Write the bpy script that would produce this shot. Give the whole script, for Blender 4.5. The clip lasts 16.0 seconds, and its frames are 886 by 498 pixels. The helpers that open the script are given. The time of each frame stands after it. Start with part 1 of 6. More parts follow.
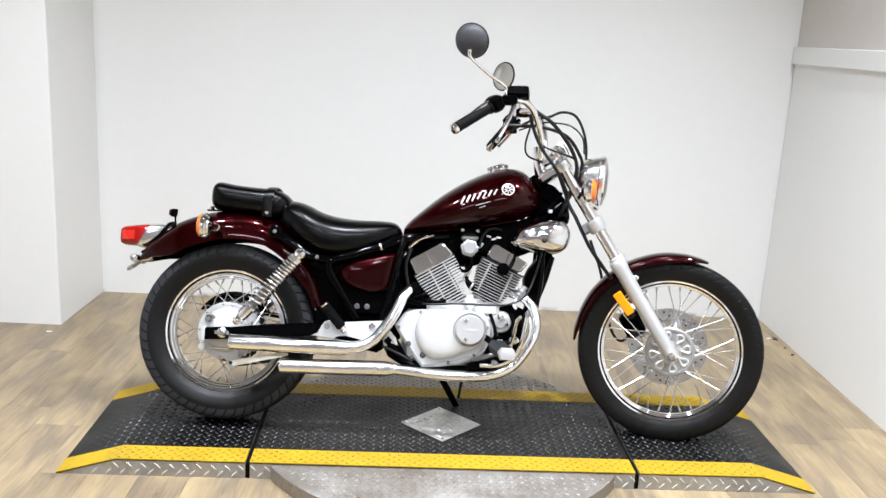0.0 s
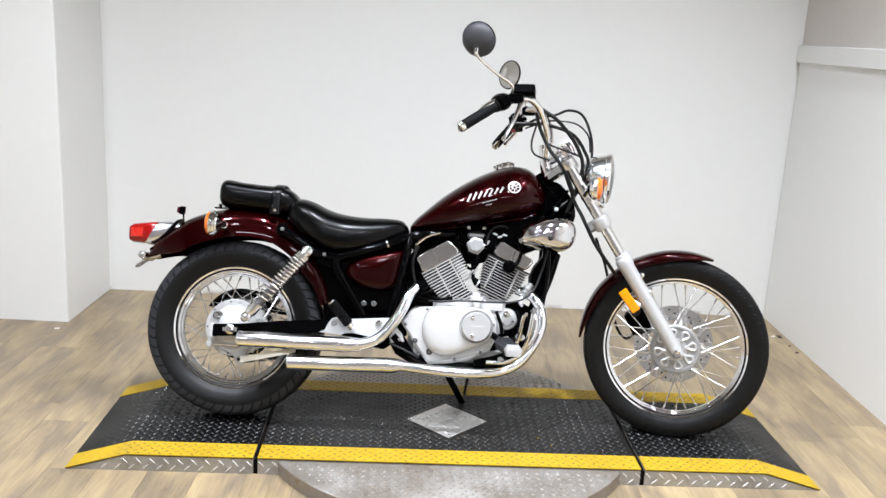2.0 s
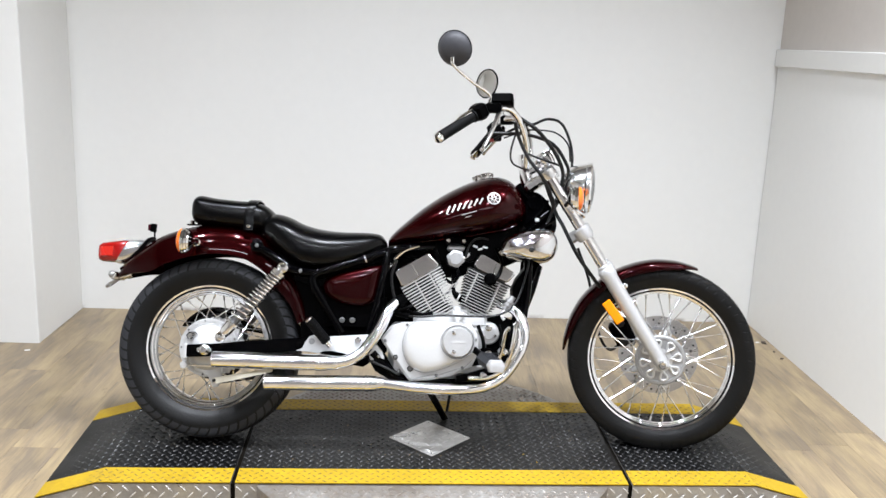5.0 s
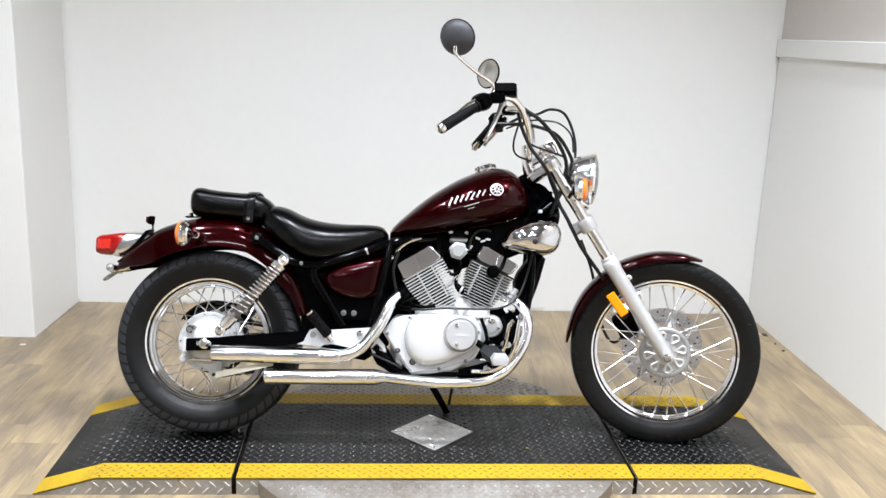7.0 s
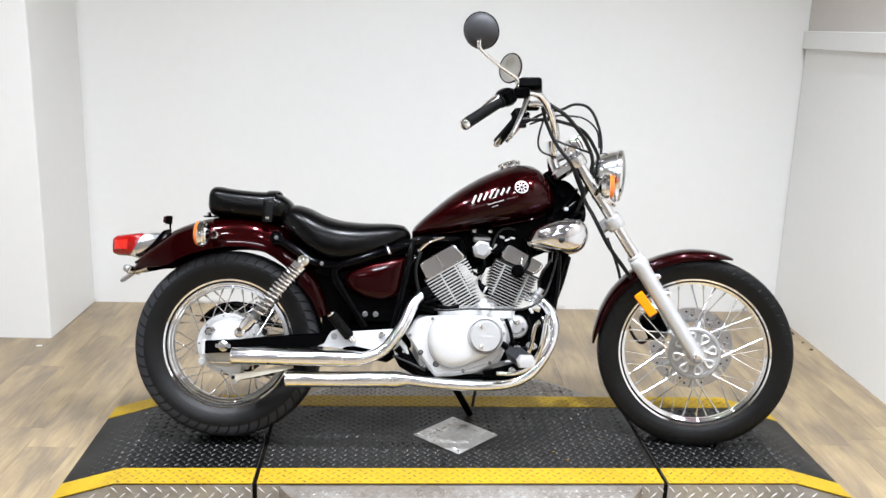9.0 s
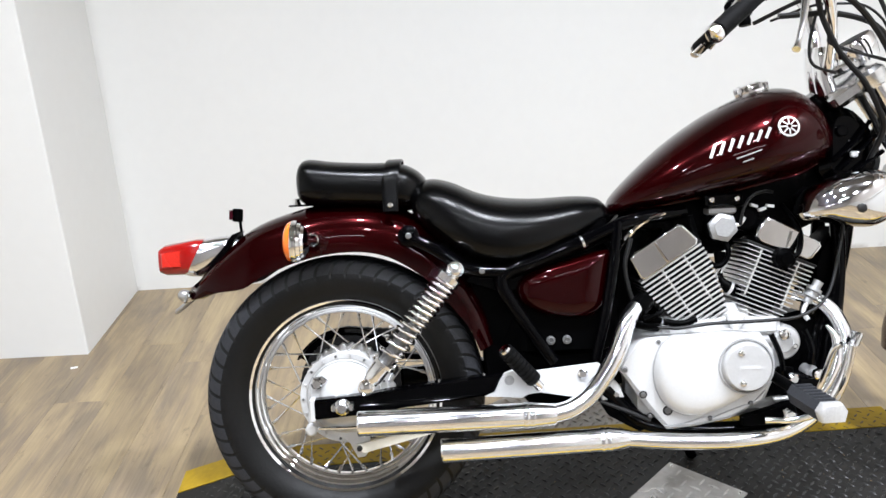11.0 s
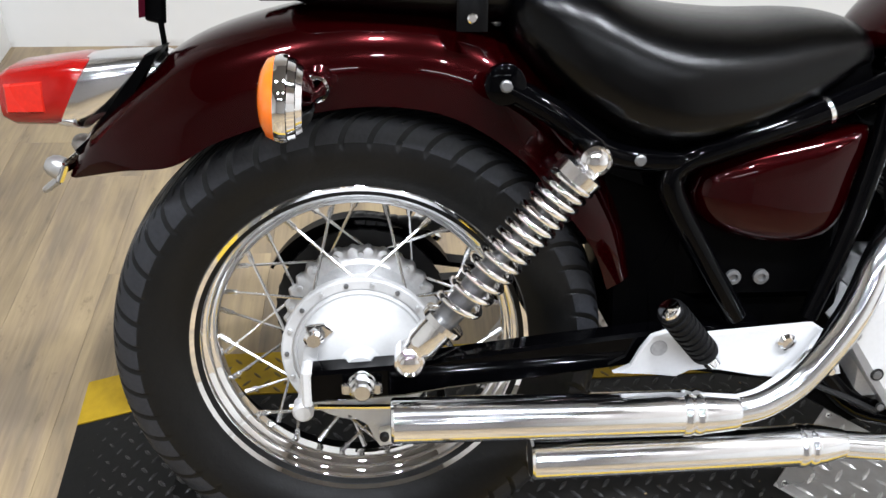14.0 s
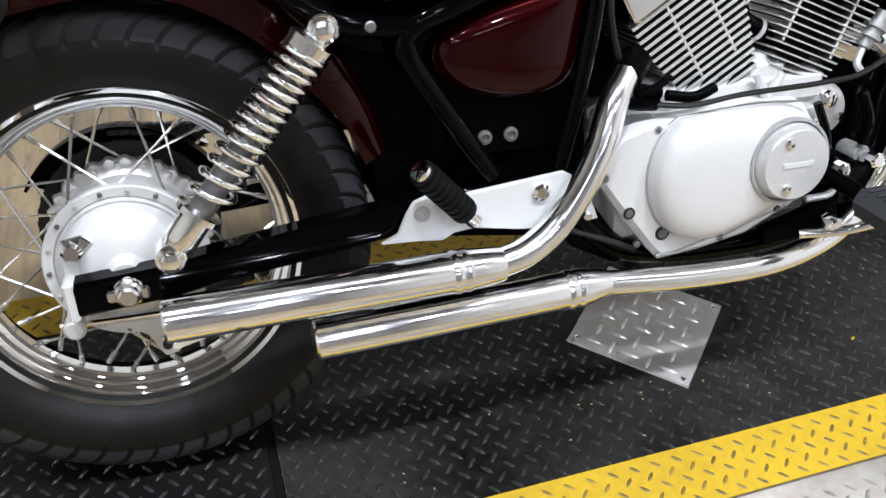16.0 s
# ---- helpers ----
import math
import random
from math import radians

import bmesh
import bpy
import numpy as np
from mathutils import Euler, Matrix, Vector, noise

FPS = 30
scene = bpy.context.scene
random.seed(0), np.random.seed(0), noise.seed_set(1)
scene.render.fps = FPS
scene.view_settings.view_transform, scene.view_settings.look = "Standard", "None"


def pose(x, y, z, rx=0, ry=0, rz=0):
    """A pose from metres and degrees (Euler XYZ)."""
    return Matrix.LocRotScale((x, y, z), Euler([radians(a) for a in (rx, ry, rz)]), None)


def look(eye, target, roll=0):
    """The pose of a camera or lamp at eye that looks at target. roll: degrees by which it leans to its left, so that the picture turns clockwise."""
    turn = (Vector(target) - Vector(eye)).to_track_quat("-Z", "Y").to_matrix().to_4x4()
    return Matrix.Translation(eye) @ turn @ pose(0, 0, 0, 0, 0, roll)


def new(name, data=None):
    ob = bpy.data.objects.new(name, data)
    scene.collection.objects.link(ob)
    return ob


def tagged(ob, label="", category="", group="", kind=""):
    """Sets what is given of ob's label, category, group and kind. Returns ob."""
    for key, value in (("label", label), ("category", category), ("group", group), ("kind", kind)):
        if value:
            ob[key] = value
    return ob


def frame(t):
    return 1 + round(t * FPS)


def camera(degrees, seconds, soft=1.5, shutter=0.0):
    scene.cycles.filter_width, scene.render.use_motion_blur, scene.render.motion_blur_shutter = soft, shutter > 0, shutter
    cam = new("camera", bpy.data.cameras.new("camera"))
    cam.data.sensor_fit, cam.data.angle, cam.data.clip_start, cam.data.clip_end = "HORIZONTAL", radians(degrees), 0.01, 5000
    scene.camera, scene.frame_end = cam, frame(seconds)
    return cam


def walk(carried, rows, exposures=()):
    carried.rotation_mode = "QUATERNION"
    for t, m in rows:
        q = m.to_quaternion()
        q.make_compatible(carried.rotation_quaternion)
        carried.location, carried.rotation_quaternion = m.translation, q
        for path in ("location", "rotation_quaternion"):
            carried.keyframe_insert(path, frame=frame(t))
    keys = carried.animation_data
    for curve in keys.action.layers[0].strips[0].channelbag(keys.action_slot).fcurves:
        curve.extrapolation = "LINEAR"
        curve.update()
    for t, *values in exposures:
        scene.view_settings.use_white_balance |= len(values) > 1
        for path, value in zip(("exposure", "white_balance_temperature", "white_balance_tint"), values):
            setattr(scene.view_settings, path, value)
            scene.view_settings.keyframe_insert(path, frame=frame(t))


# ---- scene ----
cam = camera(52.5, 16.0)
PATH = [
    (0, (0.643, -2.882, 1.307), (0.684, -0.938, 0.837), 3.1),
    (0.5, (0.639, -2.895, 1.308), (0.672, -0.953, 0.833), 3.0),
    (1, (0.633, -2.906, 1.306), (0.669, -0.965, 0.824), 3.1),
    (1.5, (0.634, -2.903, 1.308), (0.668, -0.958, 0.843), 3.3),
    (2, (0.632, -2.898, 1.306), (0.666, -0.955, 0.833), 3.1),
    (2.5, (0.633, -2.888, 1.306), (0.663, -0.946, 0.827), 3.1),
    (3, (0.641, -2.872, 1.302), (0.694, -0.93, 0.829), 3.0),
    (3.5, (0.658, -2.86, 1.308), (0.736, -0.917, 0.841), 2.4),
    (4, (0.652, -2.852, 1.312), (0.731, -0.904, 0.862), 2.4),
    (6.5, (0.616, -2.797, 1.306), (0.69, -0.854, 0.837), 2.1),
    (7, (0.609, -2.795, 1.3), (0.701, -0.853, 0.829), 2.3),
    (7.5, (0.607, -2.8, 1.3), (0.676, -0.86, 0.821), 2.3),
    (8, (0.604, -2.796, 1.302), (0.678, -0.851, 0.84), 2.5),
    (8.5, (0.604, -2.792, 1.299), (0.683, -0.849, 0.831), 2.4),
    (10.8, (0.262, -1.829, 1.251), (0.207, 0.054, 0.578), -1.9),
    (11, (0.231, -1.69, 1.243), (0.218, 0.182, 0.539), -3.1),
    (11.5, (0.177, -1.31, 1.225), (-0.013, 0.551, 0.517), -0.2),
    (12, (0.086, -0.998, 1.203), (0.127, 0.818, 0.366), -2.1),
    (12.5, (0.018, -0.834, 1.211), (0.149, 0.966, 0.348), -0.1),
    (13, (0.018, -0.791, 1.169), (0.139, 0.941, 0.175), 0.7),
    (13.5, (0.02, -0.793, 1.125), (0.169, 0.855, 0.001), 2.3),
    (14, (0.028, -0.805, 1.077), (0.161, 0.746, -0.179), 2.3),
    (14.5, (0.021, -0.833, 1.038), (0.182, 0.632, -0.314), 3.7),
    (15, (0.032, -0.859, 1.021), (0.157, 0.565, -0.378), 2.4),
    (15.5, (0.074, -0.865, 1.024), (0.345, 0.573, -0.339), 1.8),
    (16, (0.125, -0.88, 1.028), (0.564, 0.543, -0.306), 2.4),
]
EXPOSURES = [(0, -0.08), (2, -0.16), (4, -0.18), (6.5, -0.12), (8.5, -0.08), (11, -0.05), (12.5, -0.1), (14, -0.22), (15, -0.36), (16, -0.5)]
walk(cam, [(t, look(eye, target, roll)) for t, eye, target, roll in PATH], EXPOSURES)

LAMP = 46

# ---- light ----
world = bpy.data.worlds.new("world")
scene.world = world
world.use_nodes = True
world.node_tree.nodes["Background"].inputs[0].default_value = (0.9, 0.95, 1.0, 1)
world.node_tree.nodes["Background"].inputs[1].default_value = 0.05


# ---- materials ----
def material(name, color, rough=0.5, metal=0.0, coat=0.0, grain=60.0, vary=0.08, bump=0.0, stain=4.0, rough_vary=0.1, color2=None, trans=0.0, emit=0.0, spec=0.5):
    """A procedural surface: colour and roughness vary at a fine and a coarse scale, with a fine relief."""
    m = bpy.data.materials.new(name)
    m.use_nodes = True
    nt = m.node_tree
    b = nt.nodes["Principled BSDF"]
    b.inputs["Roughness"].default_value = rough
    b.inputs["Metallic"].default_value = metal
    b.inputs["Coat Weight"].default_value = coat
    b.inputs["Coat Roughness"].default_value = 0.02
    b.inputs["Specular IOR Level"].default_value = spec
    b.inputs["Transmission Weight"].default_value = trans
    tc = nt.nodes.new("ShaderNodeTexCoord")
    fine = nt.nodes.new("ShaderNodeTexNoise")
    fine.inputs["Scale"].default_value = grain
    fine.inputs["Detail"].default_value = 4
    coarse = nt.nodes.new("ShaderNodeTexNoise")
    coarse.inputs["Scale"].default_value = stain
    coarse.inputs["Detail"].default_value = 3
    for n in (fine, coarse):
        nt.links.new(tc.outputs["Object"], n.inputs["Vector"])
    add = nt.nodes.new("ShaderNodeMath")
    add.operation = "ADD"
    nt.links.new(fine.outputs["Fac"], add.inputs[0])
    nt.links.new(coarse.outputs["Fac"], add.inputs[1])
    ramp = nt.nodes.new("ShaderNodeMapRange")
    ramp.inputs["From Min"].default_value, ramp.inputs["From Max"].default_value = 0.6, 1.4
    nt.links.new(add.outputs[0], ramp.inputs["Value"])
    mix = nt.nodes.new("ShaderNodeMix")
    mix.data_type = "RGBA"
    lo = color2 or [c * (1 - vary) for c in color]
    hi = color if color2 else [min(1, c * (1 + vary)) for c in color]
    mix.inputs["A"].default_value = (*lo, 1)
    mix.inputs["B"].default_value = (*hi, 1)
    nt.links.new(ramp.outputs[0], mix.inputs["Factor"])
    nt.links.new(mix.outputs["Result"], b.inputs["Base Color"])
    rr = nt.nodes.new("ShaderNodeMapRange")
    rr.inputs["From Min"].default_value, rr.inputs["From Max"].default_value = 0.3, 0.7
    rr.inputs["To Min"].default_value = max(0.0, rough - rough_vary * rough)
    rr.inputs["To Max"].default_value = min(1.0, rough + rough_vary * rough)
    nt.links.new(coarse.outputs["Fac"], rr.inputs["Value"])
    nt.links.new(rr.outputs[0], b.inputs["Roughness"])
    if bump:
        bn = nt.nodes.new("ShaderNodeBump")
        bn.inputs["Strength"].default_value = bump
        bn.inputs["Distance"].default_value = 0.002
        nt.links.new(fine.outputs["Fac"], bn.inputs["Height"])
        nt.links.new(bn.outputs[0], b.inputs["Normal"])
    if emit:
        b.inputs["Emission Color"].default_value = (*color, 1)
        b.inputs["Emission Strength"].default_value = emit
    return m


PAINT = material("maroon_paint", (0.022, 0.0003, 0.0008), 0.18, 0.6, 0.36, 900, 0.25, color2=(0.009, 0.0001, 0.0003), spec=0.04)
CHROME = material("chrome", (0.93, 0.93, 0.94), 0.035, 1.0, 0, 30, 0.03, rough_vary=0.4)
PIPE_CHROME = material("chrome_pipe", (0.88, 0.89, 0.91), 0.13, 1.0, 0, 40, 0.05, rough_vary=0.35)
AIR_CHROME = material("dull_chrome_cover", (0.74, 0.74, 0.75), 0.06, 1.0, 0, 40, 0.05, rough_vary=0.4)
BRIGHT = material("bright_zinc", (0.74, 0.74, 0.74), 0.22, 1.0, 0, 200, 0.06)
CHROME_WORN = material("worn_chrome", (0.86, 0.86, 0.86), 0.13, 1.0, 0, 120, 0.08, rough_vary=0.4)
ALUMINIUM = material("silver_painted_aluminium", (0.55, 0.55, 0.547), 0.36, 0.15, 0.12, 200, 0.05, 0.05)
CAST = material("cast_aluminium", (0.62, 0.62, 0.62), 0.42, 0.7, 0, 300, 0.12, 0.15)
FIN = material("cylinder_fin_metal", (0.72, 0.72, 0.71), 0.33, 0.75, 0, 200, 0.1, 0.1)
FIN_BLACK = material("black_metal_and_fin_shade", (0.008, 0.008, 0.009), 0.4, 0.2, 0, 200, 0.2, 0.1, spec=0.2)
BLACK = material("gloss_black_paint", (0.0006, 0.0006, 0.0008), 0.04, 0.0, 0.0, 60, 0.2, spec=0.08)
BLACK_MATT = material("matt_black_plastic", (0.0006, 0.0006, 0.0007), 0.36, 0.0, 0, 300, 0.2, 0.1, spec=0.025)
GRIP = material("grip_rubber", (0.0025, 0.0025, 0.0027), 0.6, 0.0, 0, 400, 0.2, 0.3, spec=0.1)
TYRE = material("tyre_sidewall_rubber", (0.0050, 0.0049, 0.0048), 0.42, 0.0, 0, 140, 0.3, 0.25, 9, spec=0.22, color2=(0.003, 0.003, 0.003))
TYRE_TREAD = material("worn_tyre_tread", (0.017, 0.018, 0.021), 0.5, 0.0, 0, 200, 0.3, 0.25, 9, spec=0.3)
LEATHER = material("black_vinyl", (0.0005, 0.0005, 0.0006), 0.235, 0.0, 0, 500, 0.15, 0.10, 5, spec=0.19)
CABLE = material("cable_sheath", (0.003, 0.003, 0.003), 0.4, 0.0, 0, 60, 0.2, spec=0.3)
RED_LENS = material("red_lens", (0.26, 0.004, 0.003), 0.12, 0.0, 0.4, 80, 0.1)
RED_LENS_IN = material("bright_red_reflector", (0.50, 0.016, 0.008), 0.28, 0.0, 0.3, 250, 0.2)
# Red of the tail tab reflector, darkened in colour to stand for shade.
RED_SHADED = material("shaded_red_reflector", (0.05, 0.004, 0.010), 0.3, 0.0, 0.0, 200, 0.2, spec=0.2)
ORANGE = material("orange_lens", (0.85, 0.17, 0.01), 0.18, 0.0, 0.5, 90, 0.1)
AMBER = material("amber_reflector", (0.85, 0.27, 0.0), 0.25, 0.0, 0.4, 300, 0.12)
GLASS = material("clear_glass", (0.95, 0.95, 0.95), 0.03, 0.0, 0, 30, 0.0, trans=0.9)
MIRROR = material("mirror_glass", (0.92, 0.93, 0.93), 0.01, 1.0, 0, 30, 0.0)
BADGE = material("silver_badge", (0.40, 0.40, 0.39), 0.4, 0.3, 0, 200, 0.06)
RED_DOT = material("red_plastic", (0.36, 0.035, 0.03), 0.4, 0, 0.2, 60, 0.1)
BRASS = material("dull_cast_link", (0.66, 0.63, 0.54), 0.45, 0.1, 0, 100, 0.1)
WALL = material("white_wall_paint", (0.80, 0.80, 0.78), 0.55, 0, 0, 25, 0.015, 0.03, 1.2)
# Upper wall: the dimmer light it gets is put into this warm grey.
WALL_DIM = material("dimmed_wall_paint", (0.62, 0.58, 0.54), 0.6, 0, 0, 25, 0.03, 0.03, 1.2)


def scuffed_wall(m, floor_z):
    """Adds brown dirt along the foot of a painted wall."""
    nt = m.node_tree
    b = nt.nodes["Principled BSDF"]
    geo = nt.nodes.new("ShaderNodeNewGeometry")
    xyz = nt.nodes.new("ShaderNodeSeparateXYZ")
    nt.links.new(geo.outputs["Position"], xyz.inputs[0])
    grime = nt.nodes.new("ShaderNodeTexNoise")
    grime.inputs["Scale"].default_value, grime.inputs["Detail"].default_value = 9.0, 6.0
    nt.links.new(geo.outputs["Position"], grime.inputs["Vector"])

    def ramp(value, lo, hi, a=0.0, c=1.0):
        n = nt.nodes.new("ShaderNodeMapRange")
        n.inputs["From Min"].default_value, n.inputs["From Max"].default_value = lo, hi
        n.inputs["To Min"].default_value, n.inputs["To Max"].default_value = a, c
        nt.links.new(value, n.inputs["Value"])
        return n.outputs[0]

    def times(a, c):
        n = nt.nodes.new("ShaderNodeMath")
        n.operation = "MULTIPLY"
        nt.links.new(a, n.inputs[0])
        nt.links.new(c, n.inputs[1])
        return n.outputs[0]

    def stain(mask, colour, source):
        n = nt.nodes.new("ShaderNodeMix")
        n.data_type = "RGBA"
        n.inputs["B"].default_value = (*colour, 1)
        nt.links.new(mask, n.inputs["Factor"])
        nt.links.new(source, n.inputs["A"])
        return n.outputs["Result"]

    colour = b.inputs["Base Color"].links[0].from_socket
    foot = times(ramp(xyz.outputs["Z"], floor_z + 0.022, floor_z + 0.004), ramp(grime.outputs["Fac"], 0.48, 0.66, 0.0, 0.8))
    colour = stain(foot, (0.20, 0.14, 0.09), colour)
    nt.links.new(colour, b.inputs["Base Color"])
    return m


WALL_BACK = scuffed_wall(material("scuffed_white_wall_paint", (0.80, 0.80, 0.78), 0.55, 0, 0, 25, 0.015, 0.03, 1.2), -0.055)
CEIL = material("grey_shop_ceiling", (0.18, 0.177, 0.174), 0.8, 0, 0, 25, 0.1)
SHOP = material("pale_shop_wall", (0.50, 0.485, 0.475), 0.7, 0, 0, 5, 0.12, 0, 0.6)
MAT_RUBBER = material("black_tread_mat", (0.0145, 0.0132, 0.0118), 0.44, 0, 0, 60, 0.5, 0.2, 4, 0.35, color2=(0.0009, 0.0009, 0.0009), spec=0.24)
# Lozenges lighter than the mat; part of their glint is put into colour.
MAT_TREAD = material("tread_rubber_with_glint", (0.024, 0.024, 0.024), 0.34, 0, 0.0, 90, 0.5, 0.1, 6, 0.4, color2=(0.007, 0.007, 0.007), spec=0.5)
TAPE_WORN = material("scuffed_tape", (0.27, 0.175, 0.014), 0.5, 0, 0, 50, 0.2, 0.2, 22, color2=(0.018, 0.014, 0.008))
YELLOW = material("yellow_safety_tape", (0.47, 0.305, 0.012), 0.6, 0, 0, 70, 0.2, 0.2, 9, color2=(0.33, 0.21, 0.010), spec=0.25)
TREAD_PLATE = material("aluminium_tread_plate", (0.66, 0.65, 0.63), 0.36, 0.6, 0, 70, 0.15, 0.15, 6, 0.4)
PLATE_FLAT = material("dull_aluminium_plate", (0.40, 0.395, 0.385), 0.42, 0.7, 0, 70, 0.2, 0.2, 9, 0.4)
DIAMOND = material("bright_tread_plate", (0.60, 0.59, 0.575), 0.36, 0.55, 0, 50, 0.2, 0.15, 9, 0.4, color2=(0.42, 0.40, 0.38))
FORK_SILVER = material("satin_silver_fork", (0.55, 0.55, 0.55), 0.42, 0.5, 0, 300, 0.08, 0.1)
DISC_PLATE = material("grey_turntable_plate", (0.34, 0.33, 0.31), 0.36, 0.55, 0, 70, 0.3, 0.15, 7, 0.4, color2=(0.24, 0.195, 0.155))
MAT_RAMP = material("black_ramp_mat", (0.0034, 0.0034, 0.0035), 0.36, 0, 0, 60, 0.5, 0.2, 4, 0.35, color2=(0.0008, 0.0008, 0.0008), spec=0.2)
CREVICE = material("dark_gap", (0.004, 0.003, 0.002), 0.7, 0, 0, 60, 0.3, spec=0.05)
STEEL_DARK = material("dark_steel", (0.008, 0.008, 0.008), 0.5, 0.3, 0, 60, 0.2)


# ---- mesh helpers ----
class Shape:
    """Vertices and faces of one mesh."""

    def __init__(self):
        self.v, self.f = [], []

    def add(self, verts, faces):
        o = len(self.v)
        self.v += [Vector(p) for p in verts]
        self.f += [tuple(i + o for i in f) for f in faces]
        return self

    def moved(self, m):
        self.v = [m @ p for p in self.v]
        return self


def smooth_line(points, steps=6):
    """A Catmull-Rom line through the points."""
    p = [Vector(q) for q in points]
    if len(p) < 3:
        return p
    p = [2 * p[0] - p[1]] + p + [2 * p[-1] - p[-2]]
    out = []
    for i in range(1, len(p) - 2):
        a, b, c, d = p[i - 1 : i + 3]
        for k in range(steps):
            t = k / steps
            out.append(0.5 * (2 * b + (c - a) * t + (2 * a - 5 * b + 4 * c - d) * t * t + (3 * b - a - 3 * c + d) * t**3))
    return out + [p[-2]]


def loft(sh, rings, close=True, cap=True):
    n, v, f = len(rings[0]), [p for r in rings for p in r], []
    for i in range(len(rings) - 1):
        for j in range(n if close else n - 1):
            k = (j + 1) % n
            f.append((i * n + j, i * n + k, (i + 1) * n + k, (i + 1) * n + j))
    if cap and close:
        f += [tuple(range(n))[::-1], tuple(range((len(rings) - 1) * n, len(rings) * n))]
    return sh.add(v, f)


def tube(sh, points, radius, segs=10, steps=6, cap=True):
    """A round tube along a smooth line; radius: one number or one for each given point."""
    radii = radius if isinstance(radius, (list, tuple)) else [radius] * len(points)
    line = smooth_line(points, steps)
    r = np.interp(np.linspace(0, len(points) - 1, len(line)), range(len(points)), radii)
    rings, side = [], None
    for i, p in enumerate(line):
        d = (line[min(i + 1, len(line) - 1)] - line[max(i - 1, 0)]).normalized()
        if side is None:
            side = d.orthogonal().normalized()
        side = (side - d * side.dot(d)).normalized()
        up = d.cross(side)
        rings.append([p + float(r[i]) * (math.cos(a) * side + math.sin(a) * up) for a in [2 * math.pi * k / segs for k in range(segs)]])
    return loft(sh, rings, True, cap)


def lathe(sh, profile, centre, axis, segs=48, close_profile=False):
    """Turns (along, radius) points about an axis through centre."""
    c, d = Vector(centre), Vector(axis).normalized()
    s = d.orthogonal().normalized()
    u = d.cross(s)
    rings = [[c + d * a + r * (math.cos(2 * math.pi * k / segs) * s + math.sin(2 * math.pi * k / segs) * u) for k in range(segs)] for a, r in profile]
    if close_profile:
        rings.append(rings[0])
    return loft(sh, rings, True, not close_profile)


def block(sh, lo, hi, bevel=0.0, m=None):
    """A box with chamfered edges."""
    (x0, y0, z0), (x1, y1, z1) = lo, hi
    b = min(bevel, (x1 - x0) / 2.1, (y1 - y0) / 2.1, (z1 - z0) / 2.1)
    if b <= 0:
        v = [(x, y, z) for z in (z0, z1) for x, y in ((x0, y0), (x1, y0), (x1, y1), (x0, y1))]
        s2 = Shape().add(v, [(3, 2, 1, 0), (4, 5, 6, 7), (0, 1, 5, 4), (1, 2, 6, 5), (2, 3, 7, 6), (3, 0, 4, 7)])
    else:
        def ring(z, i):
            return [(x0 + i + b, y0 + i, z), (x1 - i - b, y0 + i, z), (x1 - i, y0 + i + b, z), (x1 - i, y1 - i - b, z), (x1 - i - b, y1 - i, z), (x0 + i + b, y1 - i, z), (x0 + i, y1 - i - b, z), (x0 + i, y0 + i + b, z)]
        s2 = loft(Shape(), [ring(z0, b), ring(z0 + b, 0), ring(z1 - b, 0), ring(z1, b)])
    if m is not None:
        s2.moved(m)
    return sh.add(s2.v, s2.f)


def plate(sh, outline, s0, s1, bevel=0.003, rounded=0):
    """A plate cut to an outline of (x, z), between the lateral places s0 (inner) and s1 (outer)."""
    pts = [Vector((x, 0, z)) for x, z in outline]
    if rounded:
        ring = smooth_line(pts + [pts[0]], rounded)[:-1]
        pts = ring
    c = sum(pts, Vector()) / len(pts)
    def at(s, k):
        return [Vector((p.x, -s, p.z)) - (p - c).normalized() * k for p in pts]
    return loft(sh, [at(s0, 0), at(s1 - bevel, 0), at(s1, bevel)])


def mesh_of(name, sh, mat, flat=False):
    me = bpy.data.meshes.new(name)
    me.from_pydata([tuple(p) for p in sh.v], [], sh.f)
    bm = bmesh.new()
    bm.from_mesh(me)
    bmesh.ops.recalc_face_normals(bm, faces=bm.faces)
    bm.to_mesh(me)
    bm.free()
    me.materials.append(mat)
    if not flat:
        me.polygons.foreach_set("use_smooth", [True] * len(me.polygons))
        me.set_sharp_from_angle(angle=radians(38))
    me.update()
    return me


def part(name, sh, mat, parent=None, label="", flat=False):
    ob = new(name, mesh_of(name, sh, mat, flat))
    ob.parent = parent
    return tagged(ob, label=label)


def scrap(at, size, mat, label, name, category, turn=0.0):
    sh = block(Shape(), (-size, -size * 0.55, 0), (size, size * 0.55, 0.0015), 0.0005)
    return thing(name, label, category, sh, mat, m=pose(*at, 0, 0, turn))


def thing(name, label, category, sh=None, mat=None, group="", kind="", m=None):
    ob = new(name, mesh_of(name, sh, mat) if sh else None)
    if m is not None:
        ob.matrix_world = m
    return tagged(ob, label, category, group, kind)


# ---- room ----
FLOOR_Z = -0.055
BACK0, BACK1 = (-0.967, 1.481), (2.392, 1.551)


def structure(name, sh, mat, label, category):
    return thing(name, label, category, sh, mat, kind="structure")


